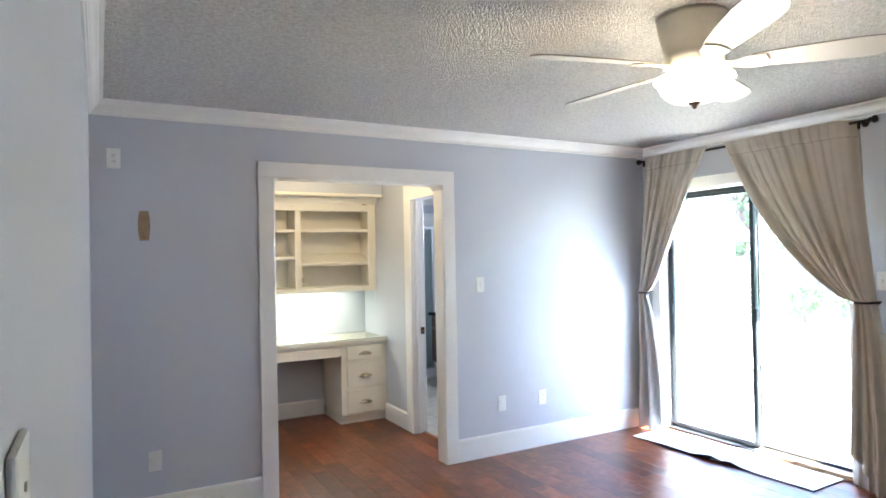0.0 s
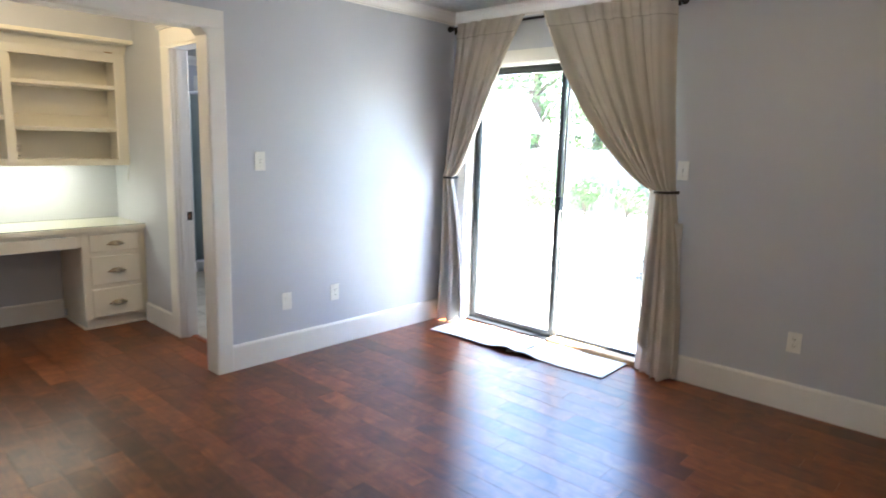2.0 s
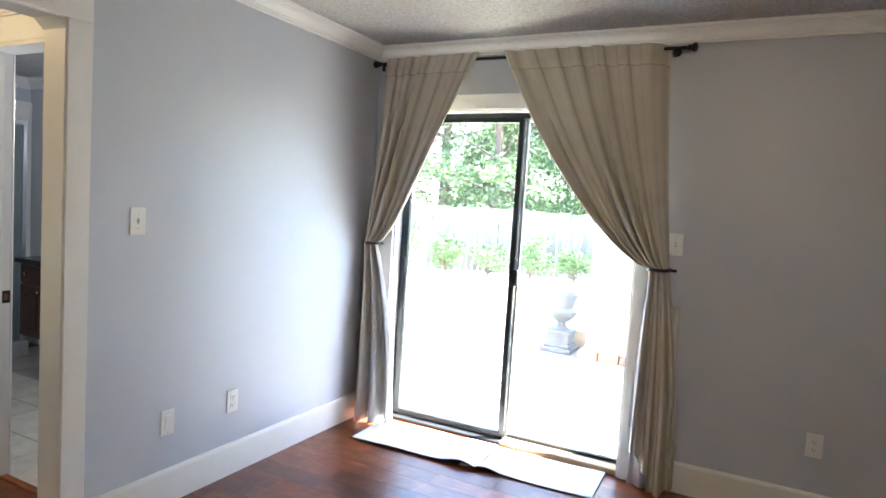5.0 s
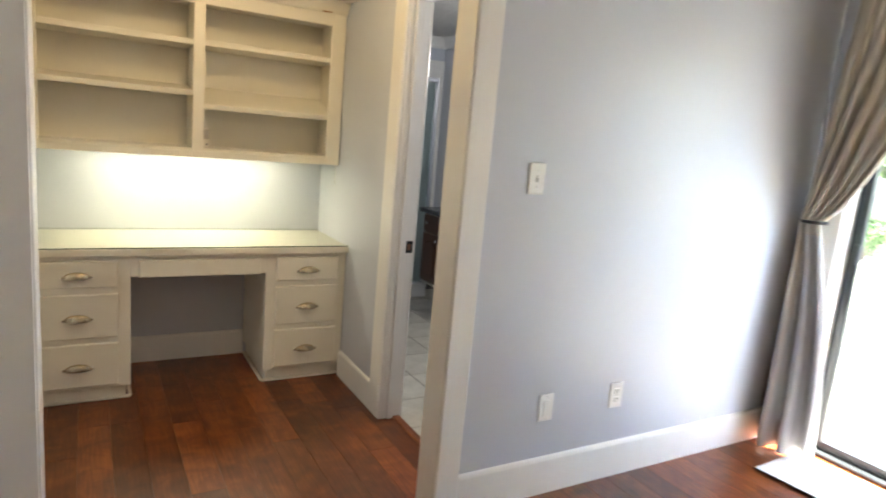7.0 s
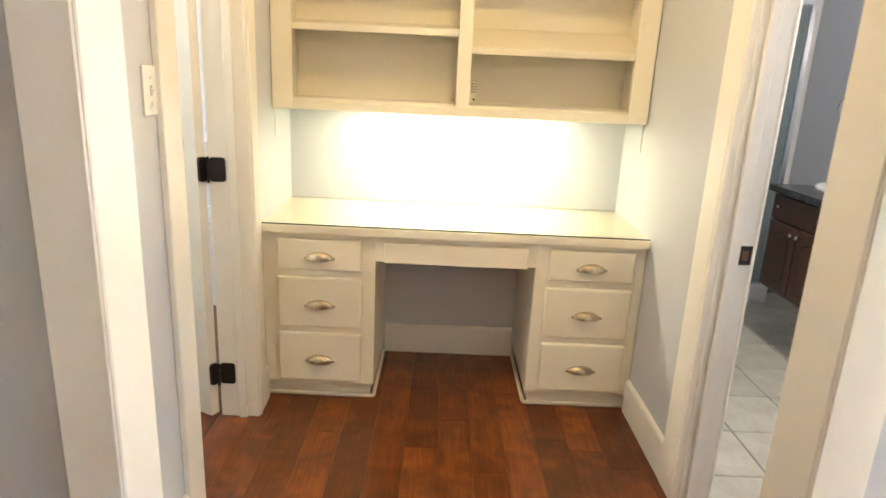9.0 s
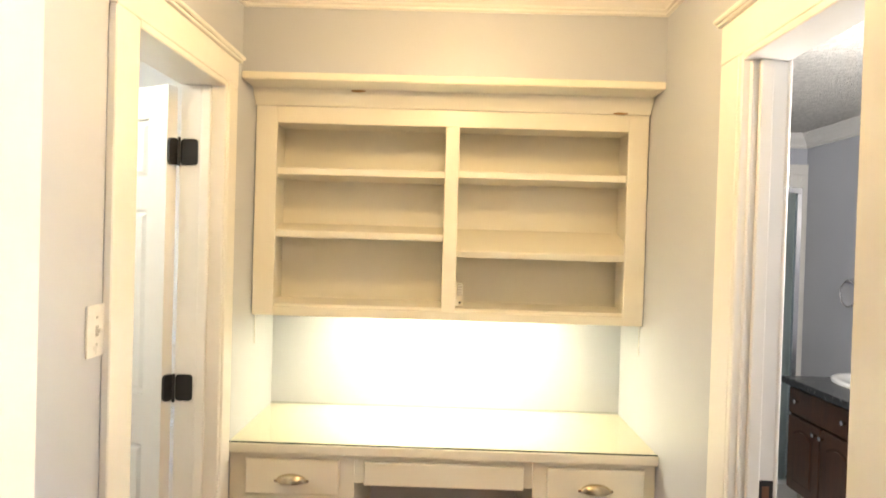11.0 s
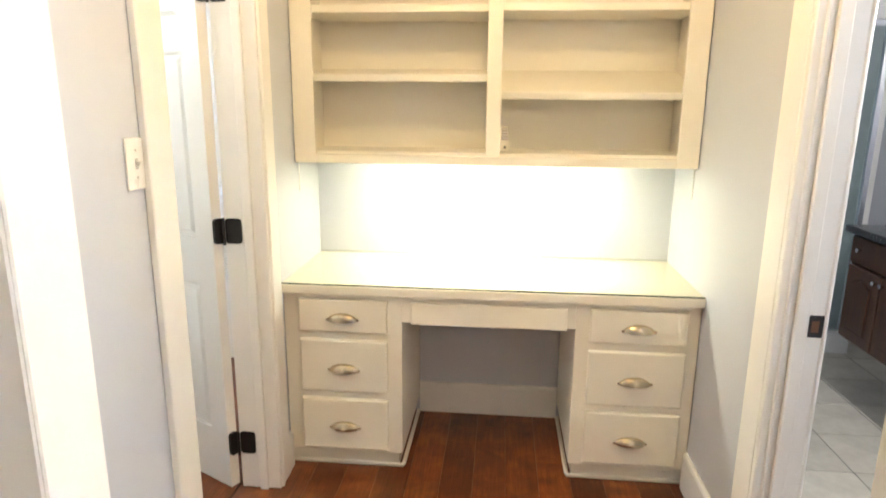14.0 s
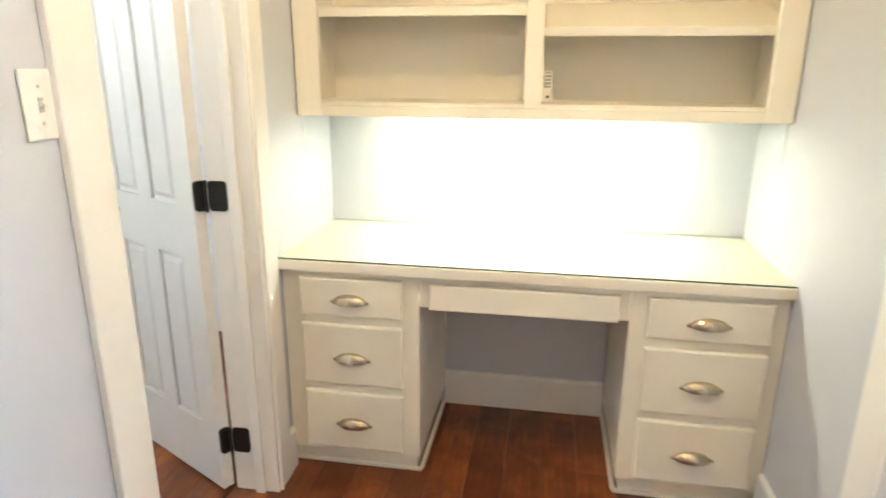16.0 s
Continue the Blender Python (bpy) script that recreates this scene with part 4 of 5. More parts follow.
def curtain(out, top_in, tie_out, tie_in, foot_out, foot_in, tie_z, hem, folds, seed, label, pale_from):
    """A panel on the rod, gathered to a tie and falling to the floor. out and in are places along y; hem(u) is the lower edge's height."""
    rnd = random.Random(seed)
    ph = [rnd.uniform(0, 6.28) for _ in range(6)]
    nu, nv = 200, 90
    top = RODZ + 0.022
    bm, grid = bmesh.new(), []
    for i in range(nv + 1):
        v = i / nv
        row = []
        for j in range(nu + 1):
            u = j / nu
            zt = hem(u)
            if v < 0.6:
                s = v / 0.6
                z = top + (tie_z - top) * s
                y_in = tie_in + (top_in - tie_in) * (1 - s) ** 0.70
                y_out = out + (tie_out - out) * s ** 1.3
                gather = s ** 3
            else:
                s = (v - 0.6) / 0.4
                z = tie_z + (zt - tie_z) * s
                k = 1 - (1 - s) ** 1.9
                y_in = tie_in + (foot_in - tie_in) * k
                y_out = tie_out + (foot_out - tie_out) * k
                gather = (1 - s) ** 3
            width = abs(y_in - y_out)
            uu = u + (0.045 * math.sin(6.28 * (u * 1.3 + v * 0.35) + ph[0]) + 0.018 * math.sin(6.28 * u * 3.1 + ph[5])) * math.sin(math.pi * u)
            ff = folds if v < 0.6 else folds * 0.5
            th = 6.2832 * ff * uu + 0.9
            wave = math.cos(th) * (0.9 + 0.25 * math.sin(4.7 * math.floor(ff * uu + 0.14) + ph[4])) + 0.30 * math.sin(6.28 * folds * 0.31 * uu + ph[2] + 2.2 * v)
            if v < 0.6:
                pinch = max(0.0, 1 - v / 0.045)
                amp = 0.018 + 0.030 * min(1, v * 2.2) - 0.002 * pinch
                amp *= (1 - 0.45 * gather) * (0.75 + 0.35 * math.sin(9.0 * u + ph[3]))
                # long diagonal drape towards the tie
                belly = 0.045 * math.sin(math.pi * min(1, v / 0.6)) * (0.35 + 0.65 * u)
            else:
                amp = 0.020 + 0.026 * s
                belly = 0.0
            bulge = 0.020 * gather * math.sin(math.pi * u)
            x = RODX - 0.030 - amp * wave - belly - bulge - 0.006 * min(1, v * 8)
            if v < 0.6:
                x -= 0.028 * math.exp(-((1 - u) / 0.05) ** 2) * math.sin(math.pi * min(1, v / 0.6)) + 0.004 * math.exp(-((v * nv - 4.2) / 0.5) ** 2)
            if v >= 0.6:
                x -= 0.060 * math.sin(math.pi * u) * s
            yy = y_out + (y_in - y_out) * uu + (y_in - y_out) / ff * 0.055 * math.sin(2 * th) * min(1, 6 * u, 6 * (1 - u))
            x += (X1 - 0.030 - x) * math.exp(-(u / 0.035) ** 2) * 0.9
            x = min(x, X1 - 0.024)
            row.append(bm.verts.new((x, yy, z + 0.002 * math.sin(5 * u + ph[3]))))
        grid.append(row)
    # below the tie, faces towards the inner edge take the paler grey
    for i, (a, c) in enumerate(zip(grid, grid[1:])):
        for j in range(nu):
            bm.faces.new((a[j], a[j + 1], c[j + 1], c[j])).material_index = 1 if i >= 0.62 * nv and j > pale_from(i / nv) * nu else 0
    heads = [[q.co.copy() for q in r] for r in grid[:6]]
    bmesh.ops.recalc_face_normals(bm, faces=bm.faces)
    t = thing("curtain", ((RODX), (out + foot_out) / 2, 0), label, "curtain", "curtains at the glass door")
    p = part("panel", bm, [LINEN, PALE_CLOTH], t, smooth=180)
    sol = p.modifiers.new("thickness", "SOLIDIFY")
    sol.thickness, sol.offset = 0.004, 0
    # folded header band with its stitched lower edge
    band = bmesh.new()
    rows = [[band.verts.new(q + Vector((-0.012 if i < 5 else -0.009, 0, 0.002 if i == 0 else 0))) for q in heads[i]] for i in range(len(heads))]
    for a, c in zip(rows, rows[1:]):
        for j in range(nu):
            band.faces.new((a[j], a[j + 1], c[j + 1], c[j]))
    part("header_band", band, LINEN, p, smooth=60)
    # darker dashes paint the shadow in the dips of the header seam
    seam = bmesh.new()
    rows = [[seam.verts.new(q + Vector((-0.0125, 0, dz))) for q in heads[5]] for dz in (0.004, -0.004)]
    for j in range(nu):
        if j % 5 != 4:
            seam.faces.new((rows[0][j], rows[0][j + 1], rows[1][j + 1], rows[1][j]))
    part("header_seam", seam, SEAM_SHADE, p, "darker dashes painted as shade along the stitched seam")
    return t, grid


t, _ = curtain(3.925, 3.245, 3.985, 3.872, 4.008, 3.690, 1.175, lambda u: 0.018 + 0.02 * u, 6.0, 3, "beige linen curtain panel tied back in a corner", lambda v: 0.30 + 0.25 * (1 - v))
t, _ = curtain(2.190, 3.085, 2.105, 2.195, 1.995, 2.235, 1.185, lambda u: 0.028 + (0.0 if u < 0.45 else 0.10 + 0.20 * ((u - 0.45) / 0.55) ** 2), 7.0, 8, "beige linen curtain panel tied back beside the switch", lambda v: 0.70 - 0.1 * v)
t = thing("curtain_lining", (4.28, 2.17, 0), "pale grey curtain lining hanging to the floor", "curtain lining")
bm, grid = bmesh.new(), []
for i in range(13):
    row = []
    for j in range(25):
        u, v = j / 24, i / 12
        row.append(bm.verts.new((4.268 + 0.014 * math.sin(14 * u + 2 * v) - 0.012 * v, 2.03 + (0.16 + 0.03 * v) * u, 1.0 + (0.012 - 1.0) * v)))
    grid.append(row)
for a, c in zip(grid, grid[1:]):
    for j in range(24):
        bm.faces.new((a[j], a[j + 1], c[j + 1], c[j]))
p = part("panel", bm, PALE_CLOTH, t, smooth=180)
p.modifiers.new("thickness", "SOLIDIFY").thickness = 0.003


def holdback(y0, y1, z, bar_end):
    t = thing("curtain_holdback", (4.30, bar_end, z), "dark bronze curtain holdback arm", "holdback", "holdbacks at the glass door")
    mid, half = (y0 + y1) / 2, abs(y1 - y0) / 2 + 0.012
    bm, n = bmesh.new(), 26
    rings = []
    for i in range(n):
        a = 2 * math.pi * i / n
        c = Vector((RODX - 0.030 + 0.062 * math.cos(a), mid + half * math.sin(a), z))
        o = Vector((math.cos(a), math.sin(a), 0))
        rings.append([bm.verts.new(c + o * 0.004 * math.cos(k * math.pi / 3) + Vector((0, 0, 0.009 * math.sin(k * math.pi / 3)))) for k in range(6)])
    for i in range(n):
        for k in range(6):
            bm.faces.new((rings[i][k], rings[(i + 1) % n][k], rings[(i + 1) % n][(k + 1) % 6], rings[i][(k + 1) % 6]))
    bmesh.ops.recalc_face_normals(bm, faces=bm.faces)
    part("band", bm, BRONZE, t, smooth=60)
    b = rod(bmesh.new(), (RODX - 0.02, mid, z), (RODX - 0.02, bar_end, z), 0.008, 12)
    rod(b, (RODX - 0.02, (mid + bar_end) / 2, z), (X1, (mid + bar_end) / 2, z), 0.007, 12)
    part("arm", b, BRONZE, t, smooth=40)


holdback(2.105, 2.195, 1.185, 2.060)
holdback(3.868, 3.955, 1.175, 3.985)

# ceiling fan
FXC, FYC = 2.11, 1.655
t = thing("ceiling_fan", (FXC, FYC, H), "white five-blade ceiling fan with a lit frosted bowl", "ceiling fan")
at = pose(FXC, FYC, 0)
FANW = material("cream_fan_metal", (0.72, 0.66, 0.55), 0.35, scale=10)
part("motor_housing", lathe(bmesh.new(), [(0.125, 2.44), (0.135, 2.425), (0.132, 2.40), (0.120, 2.345), (0.108, 2.30), (0.112, 2.285), (0.118, 2.27), (0.110, 2.245), (0.075, 2.235), (0.06, 2.23), (0.055, 2.205), (0.085, 2.20), (0.085, 2.19), (0.02, 2.188)], 40, at), FANW, t, smooth=40)
part("light_bowl", lathe(bmesh.new(), [(0.080, 2.207), (0.120, 2.206), (0.146, 2.199), (0.150, 2.190), (0.140, 2.178), (0.130, 2.165), (0.124, 2.148), (0.108, 2.128), (0.078, 2.111), (0.040, 2.103), (0.0005, 2.102)], 40, at), BOWL_GLASS, t, "lit frosted glass bowl shade", smooth=60).visible_shadow = False
part("finial", lathe(bmesh.new(), [(0.0005, 2.106), (0.026, 2.104), (0.024, 2.098), (0.012, 2.092), (0.010, 2.084), (0.005, 2.079), (0.0005, 2.078)], 20, at), NICKEL, t, "nickel finial under the bowl", smooth=50)
OUTLINE = [(0.20, 0.040), (0.26, 0.052), (0.40, 0.064), (0.54, 0.072), (0.615, 0.067), (0.655, 0.050), (0.675, 0.022)]
for k in range(5):
    m = pose(FXC, FYC, 2.244, 0, 0, 166 + 72 * k) @ pose(0, 0, 0, -13)
    pts = OUTLINE + [(x, -y) for x, y in OUTLINE[::-1]]
    bl = part("blade", prism(bmesh.new(), pts, m @ Matrix.Translation((0, 0, -0.003)), 0.006), BLADE, t)
    edge = [(x * (1.0 if x < 0.3 else 1.004), y * 1.02) for x, y in pts]
    part("edge_band", prism(bmesh.new(), edge, m @ Matrix.Translation((0, 0, -0.0015)), 0.003), BLADE_EDGE, bl, "grey blade edge")
    b = prism(bmesh.new(), [(0.07, 0.016), (0.15, 0.020), (0.19, 0.042), (0.245, 0.046), (0.265, 0.0), (0.245, -0.046), (0.19, -0.042), (0.15, -0.020), (0.07, -0.016)], m @ Matrix.Translation((0, 0, -0.009)), 0.005)
    part("blade_arm", b, FANW, bl, "cream metal blade bracket")

# two mats at the door
def mat(x0, x1, y0, y1, rz, z, fold, label):
    t = thing("floor_mat", ((x0 + x1) / 2, (y0 + y1) / 2, 0), label, "mat", "mats at the glass door")
    c = pose((x0 + x1) / 2, (y0 + y1) / 2, 0, 0, 0, rz)
    for n, mt, grow, zz, h in (("backing", MAT_BLACK, 0.004, z, 0.003), ("mat_top", MAT_WHITE, 0.0, z + 0.003, 0.005)):
        bm, nx, ny = bmesh.new(), 10, 24
        hx, hy = (x1 - x0) / 2 + grow, (y1 - y0) / 2 + grow
        lay = []
        for up in (0, h):
            g = []
            for i in range(nx + 1):
                r = []
                for j in range(ny + 1):
                    x, y = -hx + 2 * hx * i / nx, -hy + 2 * hy * j / ny
                    lift = sum(a * math.exp(-((x + hx) ** 2) / 0.006 - ((y - yc) ** 2) / 0.006) for yc, a in fold)
                    wob = 0.0012 * math.sin(17 * y + 3 * x)
                    r.append(bm.verts.new(c @ Vector((x + 0.003 * math.sin(11 * y), y, zz + up + lift + max(0, wob)))))
                g.append(r)
            lay.append(g)
        a, b2 = lay
        for i in range(nx):
            for j in range(ny):
                bm.faces.new((b2[i][j], b2[i + 1][j], b2[i + 1][j + 1], b2[i][j + 1]))
                bm.faces.new((a[i][j], a[i][j + 1], a[i + 1][j + 1], a[i + 1][j]))
        for i in range(nx):
            bm.faces.new((a[i][0], a[i + 1][0], b2[i + 1][0], b2[i][0]))
            bm.faces.new((a[i][ny], b2[i][ny], b2[i + 1][ny], a[i + 1][ny]))
        for j in range(ny):
            bm.faces.new((a[0][j], b2[0][j], b2[0][j + 1], a[0][j + 1]))
            bm.faces.new((a[nx][j], a[nx][j + 1], b2[nx][j + 1], b2[nx][j]))
        bmesh.ops.recalc_face_normals(bm, faces=bm.faces)
        part(n, bm, mt, t)


mat(3.965, 4.325, 2.345, 3.085, 2.0, 0.002, ((0.22, 0.022),), "thin white floor mat with a lifted edge")
mat(3.925, 4.300, 2.985, 3.785, 2.5, 0.011, ((-0.30, 0.024),), "thin white floor mat overlapping another mat")

# ---- outside ----
solid("ground", cube(4.52, 400, -300, 300, -0.30, -0.13), LAWN, "sunlit dry lawn reaching far away", "lawn")
b = cube(4.50, 8.3, -4.0, 3.95, -0.30, -0.055)
solid("patio", b, CONCRETE, "stained concrete patio slab", "patio", kind="structure")
# unseen eave; its overhang is set by how much sun reaches the mats
b = cube(X1, X1 + 0.49, Y0 - 0.5, 8.0, H + 0.10, H + 0.22)
solid("eave", b, WHITE, "white painted eave, out of view, sized to limit sun through the glass door", "eave")
b = cube(-1.2, X1 + 0.1, Y0 - 0.5, 8.0, H + 0.22, H + 0.6)
solid("roof", b, ROOF, "grey shingle house roof", "roof")
b = cube(X1 + 0.16, X1 + 0.30, YW + 0.05, 8.0, -0.3, H + 0.1)
solid("outside_wall_north", b, WALL_OUT, "white painted outside house wall", "wall")
solid("outside_wall_south", cube(X1 + 0.16, X1 + 0.30, -4.0, GL - 0.05, -0.3, H + 0.1), WALL_OUT, "white painted outside house wall", "wall")
w = solid("wing_wall", cube(7.20, 7.45, -4.0, 3.22, 0.035, 1.66, bevel=0.01), WALL_OUT, "white painted garden wall on a brick footing", "wall")
BR = mesh_of("brick", cube(-0.155, 0.155, -0.10, 0.10, -0.045, 0.045, bevel=0.006), BRICK)
for k in range(12):
    ob = new("brick", BR)
    ob.matrix_world = pose(7.33, 3.19 - 0.215 * k, -0.012)
    ob.parent, ob.matrix_parent_inverse = w, w.matrix_world.inverted()
t = thing("wall_lantern", (7.32, 3.12, 1.66), "dark metal lantern on the garden wall", "lantern")
part("base", lathe(bmesh.new(), [(0.05, 0), (0.05, 0.02), (0.02, 0.03), (0.02, 0.07), (0.055, 0.08)], 12, pose(7.32, 3.12, 1.66), True), BRONZE, t)
part("cage", lathe(bmesh.new(), [(0.055, 0.08), (0.07, 0.22), (0.085, 0.225), (0.02, 0.29), (0.0005, 0.32)], 6, pose(7.32, 3.12, 1.66)), BRONZE, t)
# urn on a plinth
t = thing("garden_urn", (7.42, 3.55, -0.055), "grey cast-stone garden urn on a square plinth", "urn")
u = pose(7.42, 3.55, -0.055)
b = cube(-0.17, 0.17, -0.17, 0.17, 0, 0.05, bevel=0.008, m=u)
box(b, -0.145, 0.145, -0.145, 0.145, 0.05, 0.085, bevel=0.01, m=u)
box(b, -0.12, 0.12, -0.12, 0.12, 0.085, 0.20, bevel=0.004, m=u)
box(b, -0.14, 0.14, -0.14, 0.14, 0.20, 0.23, bevel=0.008, m=u)
part("plinth", b, STONE, t)
part("bowl", lathe(bmesh.new(), [(0.085, 0.23), (0.085, 0.245), (0.05, 0.27), (0.045, 0.31), (0.07, 0.325), (0.12, 0.36), (0.155, 0.41), (0.155, 0.44), (0.125, 0.455), (0.115, 0.47), (0.125, 0.50), (0.14, 0.56), (0.165, 0.60), (0.17, 0.625), (0.15, 0.63), (0.13, 0.60), (0.10, 0.52), (0.0005, 0.50)], 28, u), STONE, t, smooth=40)
t = thing("concrete_block", (7.30, 3.30, -0.055), "small tan concrete block beside the urn", "block")
part("block", cube(7.60, 7.85, 3.22, 3.45, -0.055, 0.15, bevel=0.01), material("tan_block", (0.42, 0.31, 0.20), 0.9, bump=0.4), t)

# fence
fa, fb = Vector((12.6, 13.0, -0.13)), Vector((17.2, 0.0, -0.13))
fd = (fb - fa).normalized()
t = thing("wooden_fence", tuple(fa), "weathered grey wooden privacy fence", "fence")
ang = math.degrees(math.atan2(fd.y, fd.x))
PLANK_F = mesh_of("board", cube(-0.066, 0.066, -0.010, 0.010, 0.0, 1.52, bevel=0.004), FENCE)
for k in range(int((fb - fa).length / 0.14)):
    ob = new("board", PLANK_F)
    ob.matrix_world = Matrix.Translation(fa + fd * (0.07 + 0.14 * k)) @ pose(0, 0, random.uniform(-0.03, 0.02), 0, random.uniform(-0.6, 0.6), ang)
    ob.parent, ob.matrix_parent_inverse = t, t.matrix_world.inverted()
for z in (0.3, 1.2):
    part("rail", cube(0, (fb - fa).length, 0.012, 0.05, z, z + 0.09, m=Matrix.Translation(fa) @ pose(0, 0, 0, 0, 0, ang)), FENCE, t)

# white shed
t = thing("garden_shed", (13.2, 13.2, -0.13), "white painted shed with a low gabled roof", "shed")
sm = pose(12.2, 11.3, -0.13, 0, 0, 18)
part("wall", cube(-1.6, 1.6, -1.6, 2.4, 0, 1.95, m=sm), WALL_OUT, t)
part("roof", prism(bmesh.new(), [(-1.95, 1.90), (0, 2.75), (1.95, 1.90), (1.95, 2.0), (0, 2.85), (-1.95, 2.0)], sm @ axes((0, -1.9, 0), (1, 0, 0), (0, 0, 1), (0, 1, 0)), 4.6), WALL_OUT, t, "pale sunlit roof")
part("gable", prism(bmesh.new(), [(-1.6, 1.95), (1.6, 1.95), (0, 2.70)], sm @ axes((0, -1.6, 0), (1, 0, 0), (0, 0, 1), (0, 1, 0)), 4.0), WALL_OUT, t)


def leaves(bm, centre, radius, count, size, rnd, flat=1.0):
    for _ in range(count):
        d = Vector((rnd.gauss(0, 1), rnd.gauss(0, 1), rnd.gauss(0, 1))).normalized() * radius * rnd.random() ** 0.45
        d.z *= flat
        q = Euler((rnd.uniform(0, 6.28), rnd.uniform(0, 6.28), rnd.uniform(0, 6.28))).to_matrix()
        s = size * rnd.uniform(0.6, 1.4)
        c = Vector(centre) + d
        bm.faces.new([bm.verts.new(c + q @ Vector(p) * s) for p in ((0, -1, 0), (0.45, 0, 0.12), (0, 1, 0), (-0.45, 0, 0.12))])


def tree(x, y, h, seed, spread, dense=110):
    rnd = random.Random(seed)
    t = thing("tree", (x, y, -0.13), "tall leafy tree behind the fence", "tree", "trees behind the fence")
    bm = bmesh.new()
    r0 = 0.028 * h
    px, tips = Vector((x, y, -0.2)), []
    n = 6
    for i in range(n):
        q = px + Vector((rnd.uniform(-0.12, 0.12), rnd.uniform(-0.12, 0.12), h * 0.8 / n))
        rod(bm, px, q, r0 * (1 - 0.8 * i / n), 10, r0 * (1 - 0.8 * (i + 1) / n))
        px = q
        for _ in range(4):
            a = rnd.uniform(0, 6.28)
            e = px + Vector((math.cos(a), math.sin(a), rnd.uniform(0.1, 0.7))) * spread * rnd.uniform(0.5, 1.0)
            rod(bm, px, e, r0 * 0.30, 6, r0 * 0.08)
            tips.append(e)
    part("trunk", bm, BARK, t, smooth=60)
    bm = bmesh.new()
    for e in tips + [px]:
        for _ in range(4):
            c = e + Vector((rnd.gauss(0, 0.45), rnd.gauss(0, 0.45), rnd.gauss(0, 0.35))) * spread * 0.5
            leaves(bm, c, spread * rnd.uniform(0.25, 0.42), dense, 0.075, rnd, 0.7)
    part("crown", bm, LEAF, t)
    return t


for k, (x, y, h) in enumerate(((17.5, 8.6, 7.5), (19.0, 6.0, 8.5), (18.6, 3.2, 7.5), (16.6, 11.8, 8.0), (20.5, 9.6, 9.5), (22.0, 4.6, 10.0), (21.5, 12.5, 10.0), (18.0, 15.5, 9.0), (24.0, 7.5, 11.0), (20.0, 0.5, 8.0), (24.5, 11.0, 11.5), (25.0, 2.0, 11.0))):
    tree(x, y, h, 20 + k, 1.9)


# unseen tree, placed so that its crown shadow falls on patio and urn
tree(9.1, 0.75, 9.0, 77, 1.9, 220)["label"] = "leafy tree out of view, added to shade the patio"


def shrub(x, y, h, r, seed):
    rnd = random.Random(seed)
    t = thing("shrub", (x, y, -0.13), "leafy green shrub beside the lawn", "shrub", "shrubs along the fence")
    bm = bmesh.new()
    for _ in range(5):
        rod(bm, (x, y, -0.14), (x + rnd.uniform(-r, r) * 0.6, y + rnd.uniform(-r, r) * 0.6, h * 0.8), 0.015, 6, 0.005)
    part("stem", bm, BARK, t)
    bm = bmesh.new()
    for _ in range(22):
        leaves(bm, (x + rnd.uniform(-r, r) * 0.7, y + rnd.uniform(-r, r) * 0.7, rnd.uniform(0.1, h)), r * 0.42, 90, 0.038, rnd)
    part("foliage", bm, SHRUB_LEAF, t)


shrub(12.2, 8.6, 1.25, 0.62, 1)
shrub(12.9, 9.1, 0.9, 0.5, 2)
for k, f in enumerate((0.28, 0.36, 0.43, 0.50, 0.57, 0.63, 0.70)):
    c = fa + fd * ((fb - fa).length * f)
    shrub(c.x - 0.7, c.y - 0.2, (0.55, 0.7, 0.45, 0.75, 0.5, 0.9, 0.6)[k], (0.45, 0.4, 0.5)[k % 3], 5 + k)

# ---- floor pieces last: planks and tiles ----
PW = 0.127
cache = {}


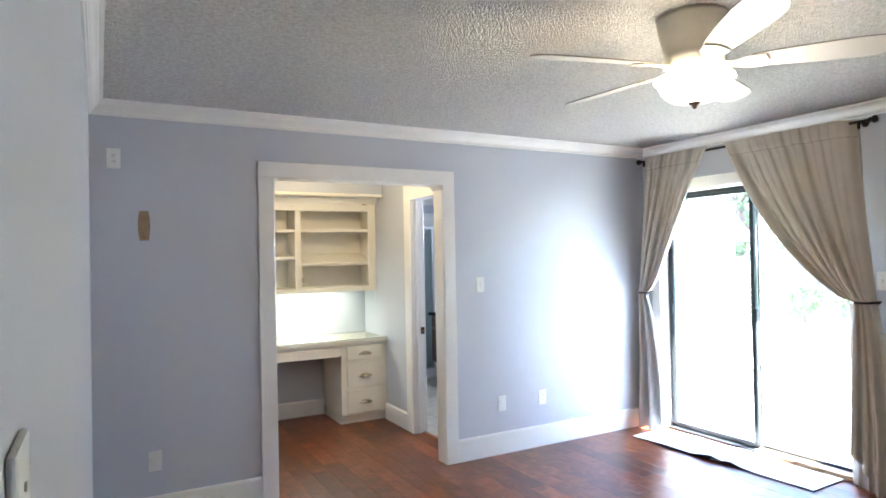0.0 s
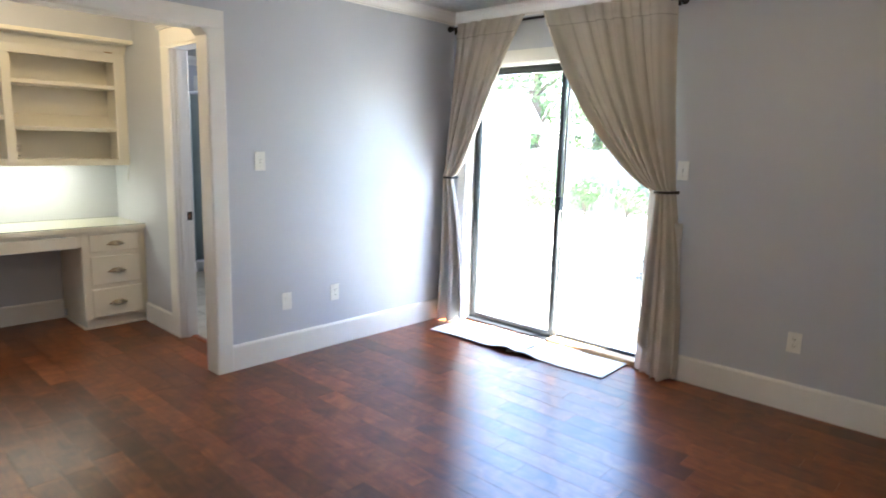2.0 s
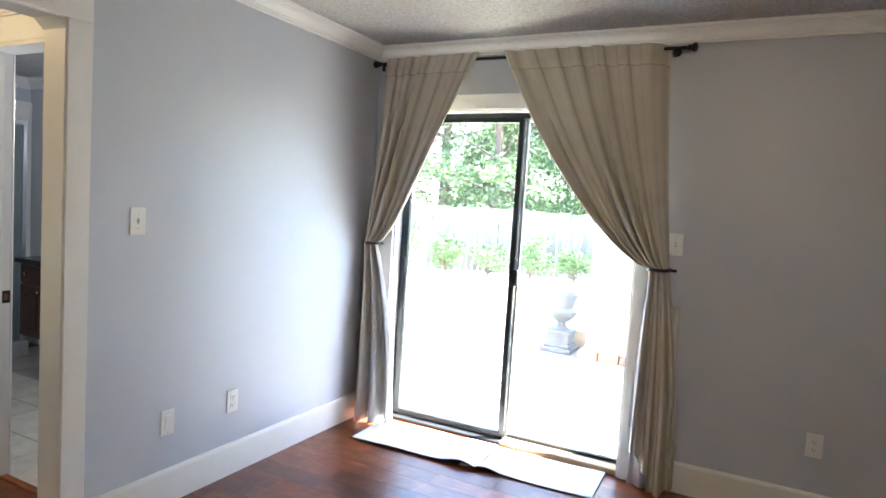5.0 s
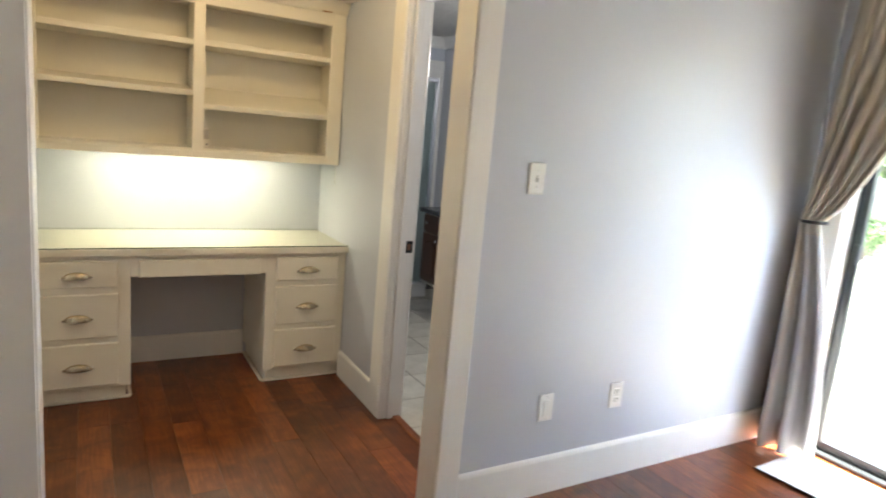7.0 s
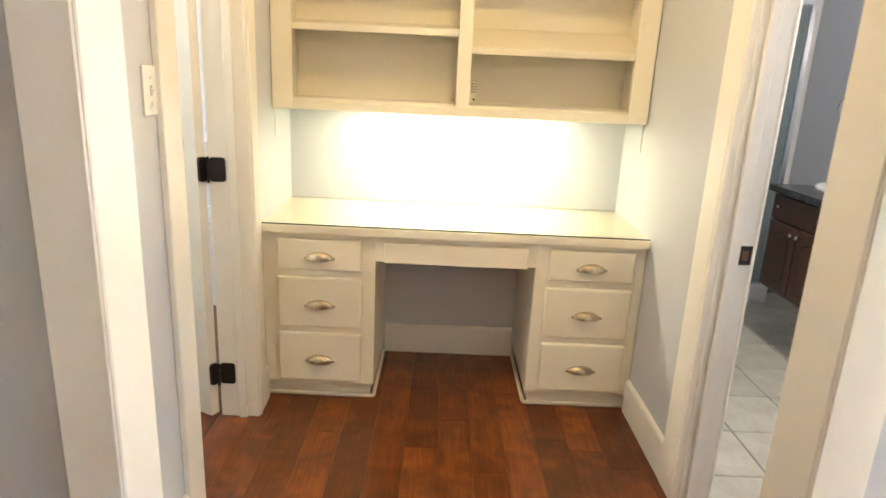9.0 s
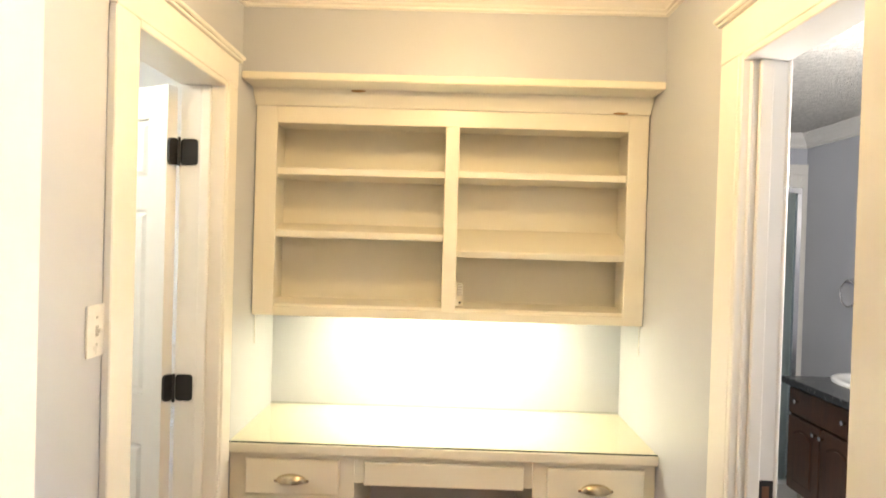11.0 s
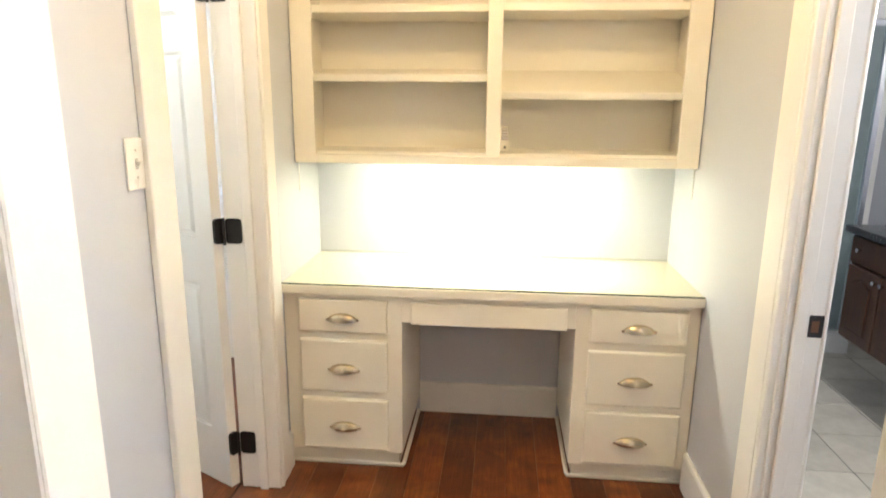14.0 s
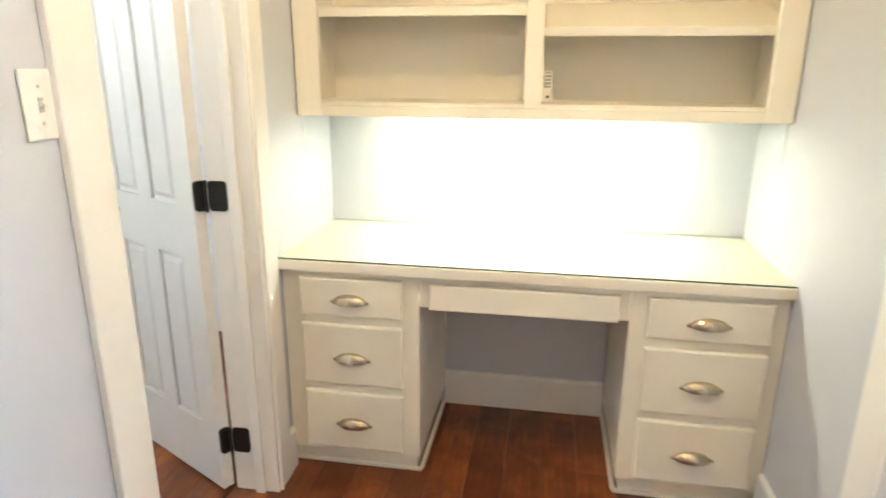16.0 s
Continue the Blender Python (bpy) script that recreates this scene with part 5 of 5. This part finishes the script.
def plank(x, y0, y1):
    key = round(y1 - y0, 2)
    if key not in cache:
        h = key / 2 - 0.0003
        bm = bmesh.new()
        w = PW / 2 - 0.0003
        a = [bm.verts.new(p) for p in ((-w, -h, 0.004), (w, -h, 0.004), (w, h, 0.004), (-w, h, 0.004))]
        c = [bm.verts.new(p) for p in ((-w + 0.0007, -h + 0.0007, 0.014), (w - 0.0007, -h + 0.0007, 0.014), (w - 0.0007, h - 0.0007, 0.014), (-w + 0.0007, h - 0.0007, 0.014))]
        d = [bm.verts.new((v.co.x, v.co.y, 0.0133)) for v in a]
        bm.faces.new(c)
        for i in range(4):
            bm.faces.new((a[i], a[(i + 1) % 4], d[(i + 1) % 4], d[i]))
            bm.faces.new((d[i], d[(i + 1) % 4], c[(i + 1) % 4], c[i]))
        bmesh.ops.recalc_face_normals(bm, faces=bm.faces)
        cache[key] = mesh_of("plank", bm, WOOD)
    ob = new("plank", cache[key])
    ob.location = (x, (y0 + y1) / 2, -0.014)
    ob.parent = floor


rnd = random.Random(11)
x = X0 - 0.05
while x < X1 + 0.02:
    cx = x + PW / 2
    y, stop = Y0 - 0.04, (6.0 if AL - 0.16 < cx < AR + 0.09 else 4.10)
    y -= rnd.uniform(0, 0.5)
    while y < stop:
        y1 = y + rnd.choice((0.46, 0.62, 0.78, 0.92, 1.06, 1.22))
        if y1 > Y0:
            plank(cx, max(y, Y0 - 0.05), min(round(y1, 2), stop + 0.03))
        y = y1
    x += PW
# closet planks
x = -0.919
while x < 0.70:
    y = 4.14
    while y < 6.45:
        plank(x + PW / 2, y, y + 0.92)
        y += 0.92
    x += PW
# bathroom tiles
TS = 0.31
TM = mesh_of("tile", cube(-TS / 2 + 0.003, TS / 2 - 0.003, -TS / 2 + 0.003, TS / 2 - 0.003, -0.012, 0, bevel=0.003), TILE)
bf = bpy.data.objects["bathroom_floor"]
for i in range(-9, 14):
    for j in range(-9, 14):
        cx, cy = 3.16 + (i + 0.5) * TS, 5.33 + (j + 0.5) * TS
        if AR < cx < BE + 0.1 and AF < cy < 7.05:
            ob = new("tile", TM)
            ob.location = (cx, cy, 0.0)
            ob.parent = bf
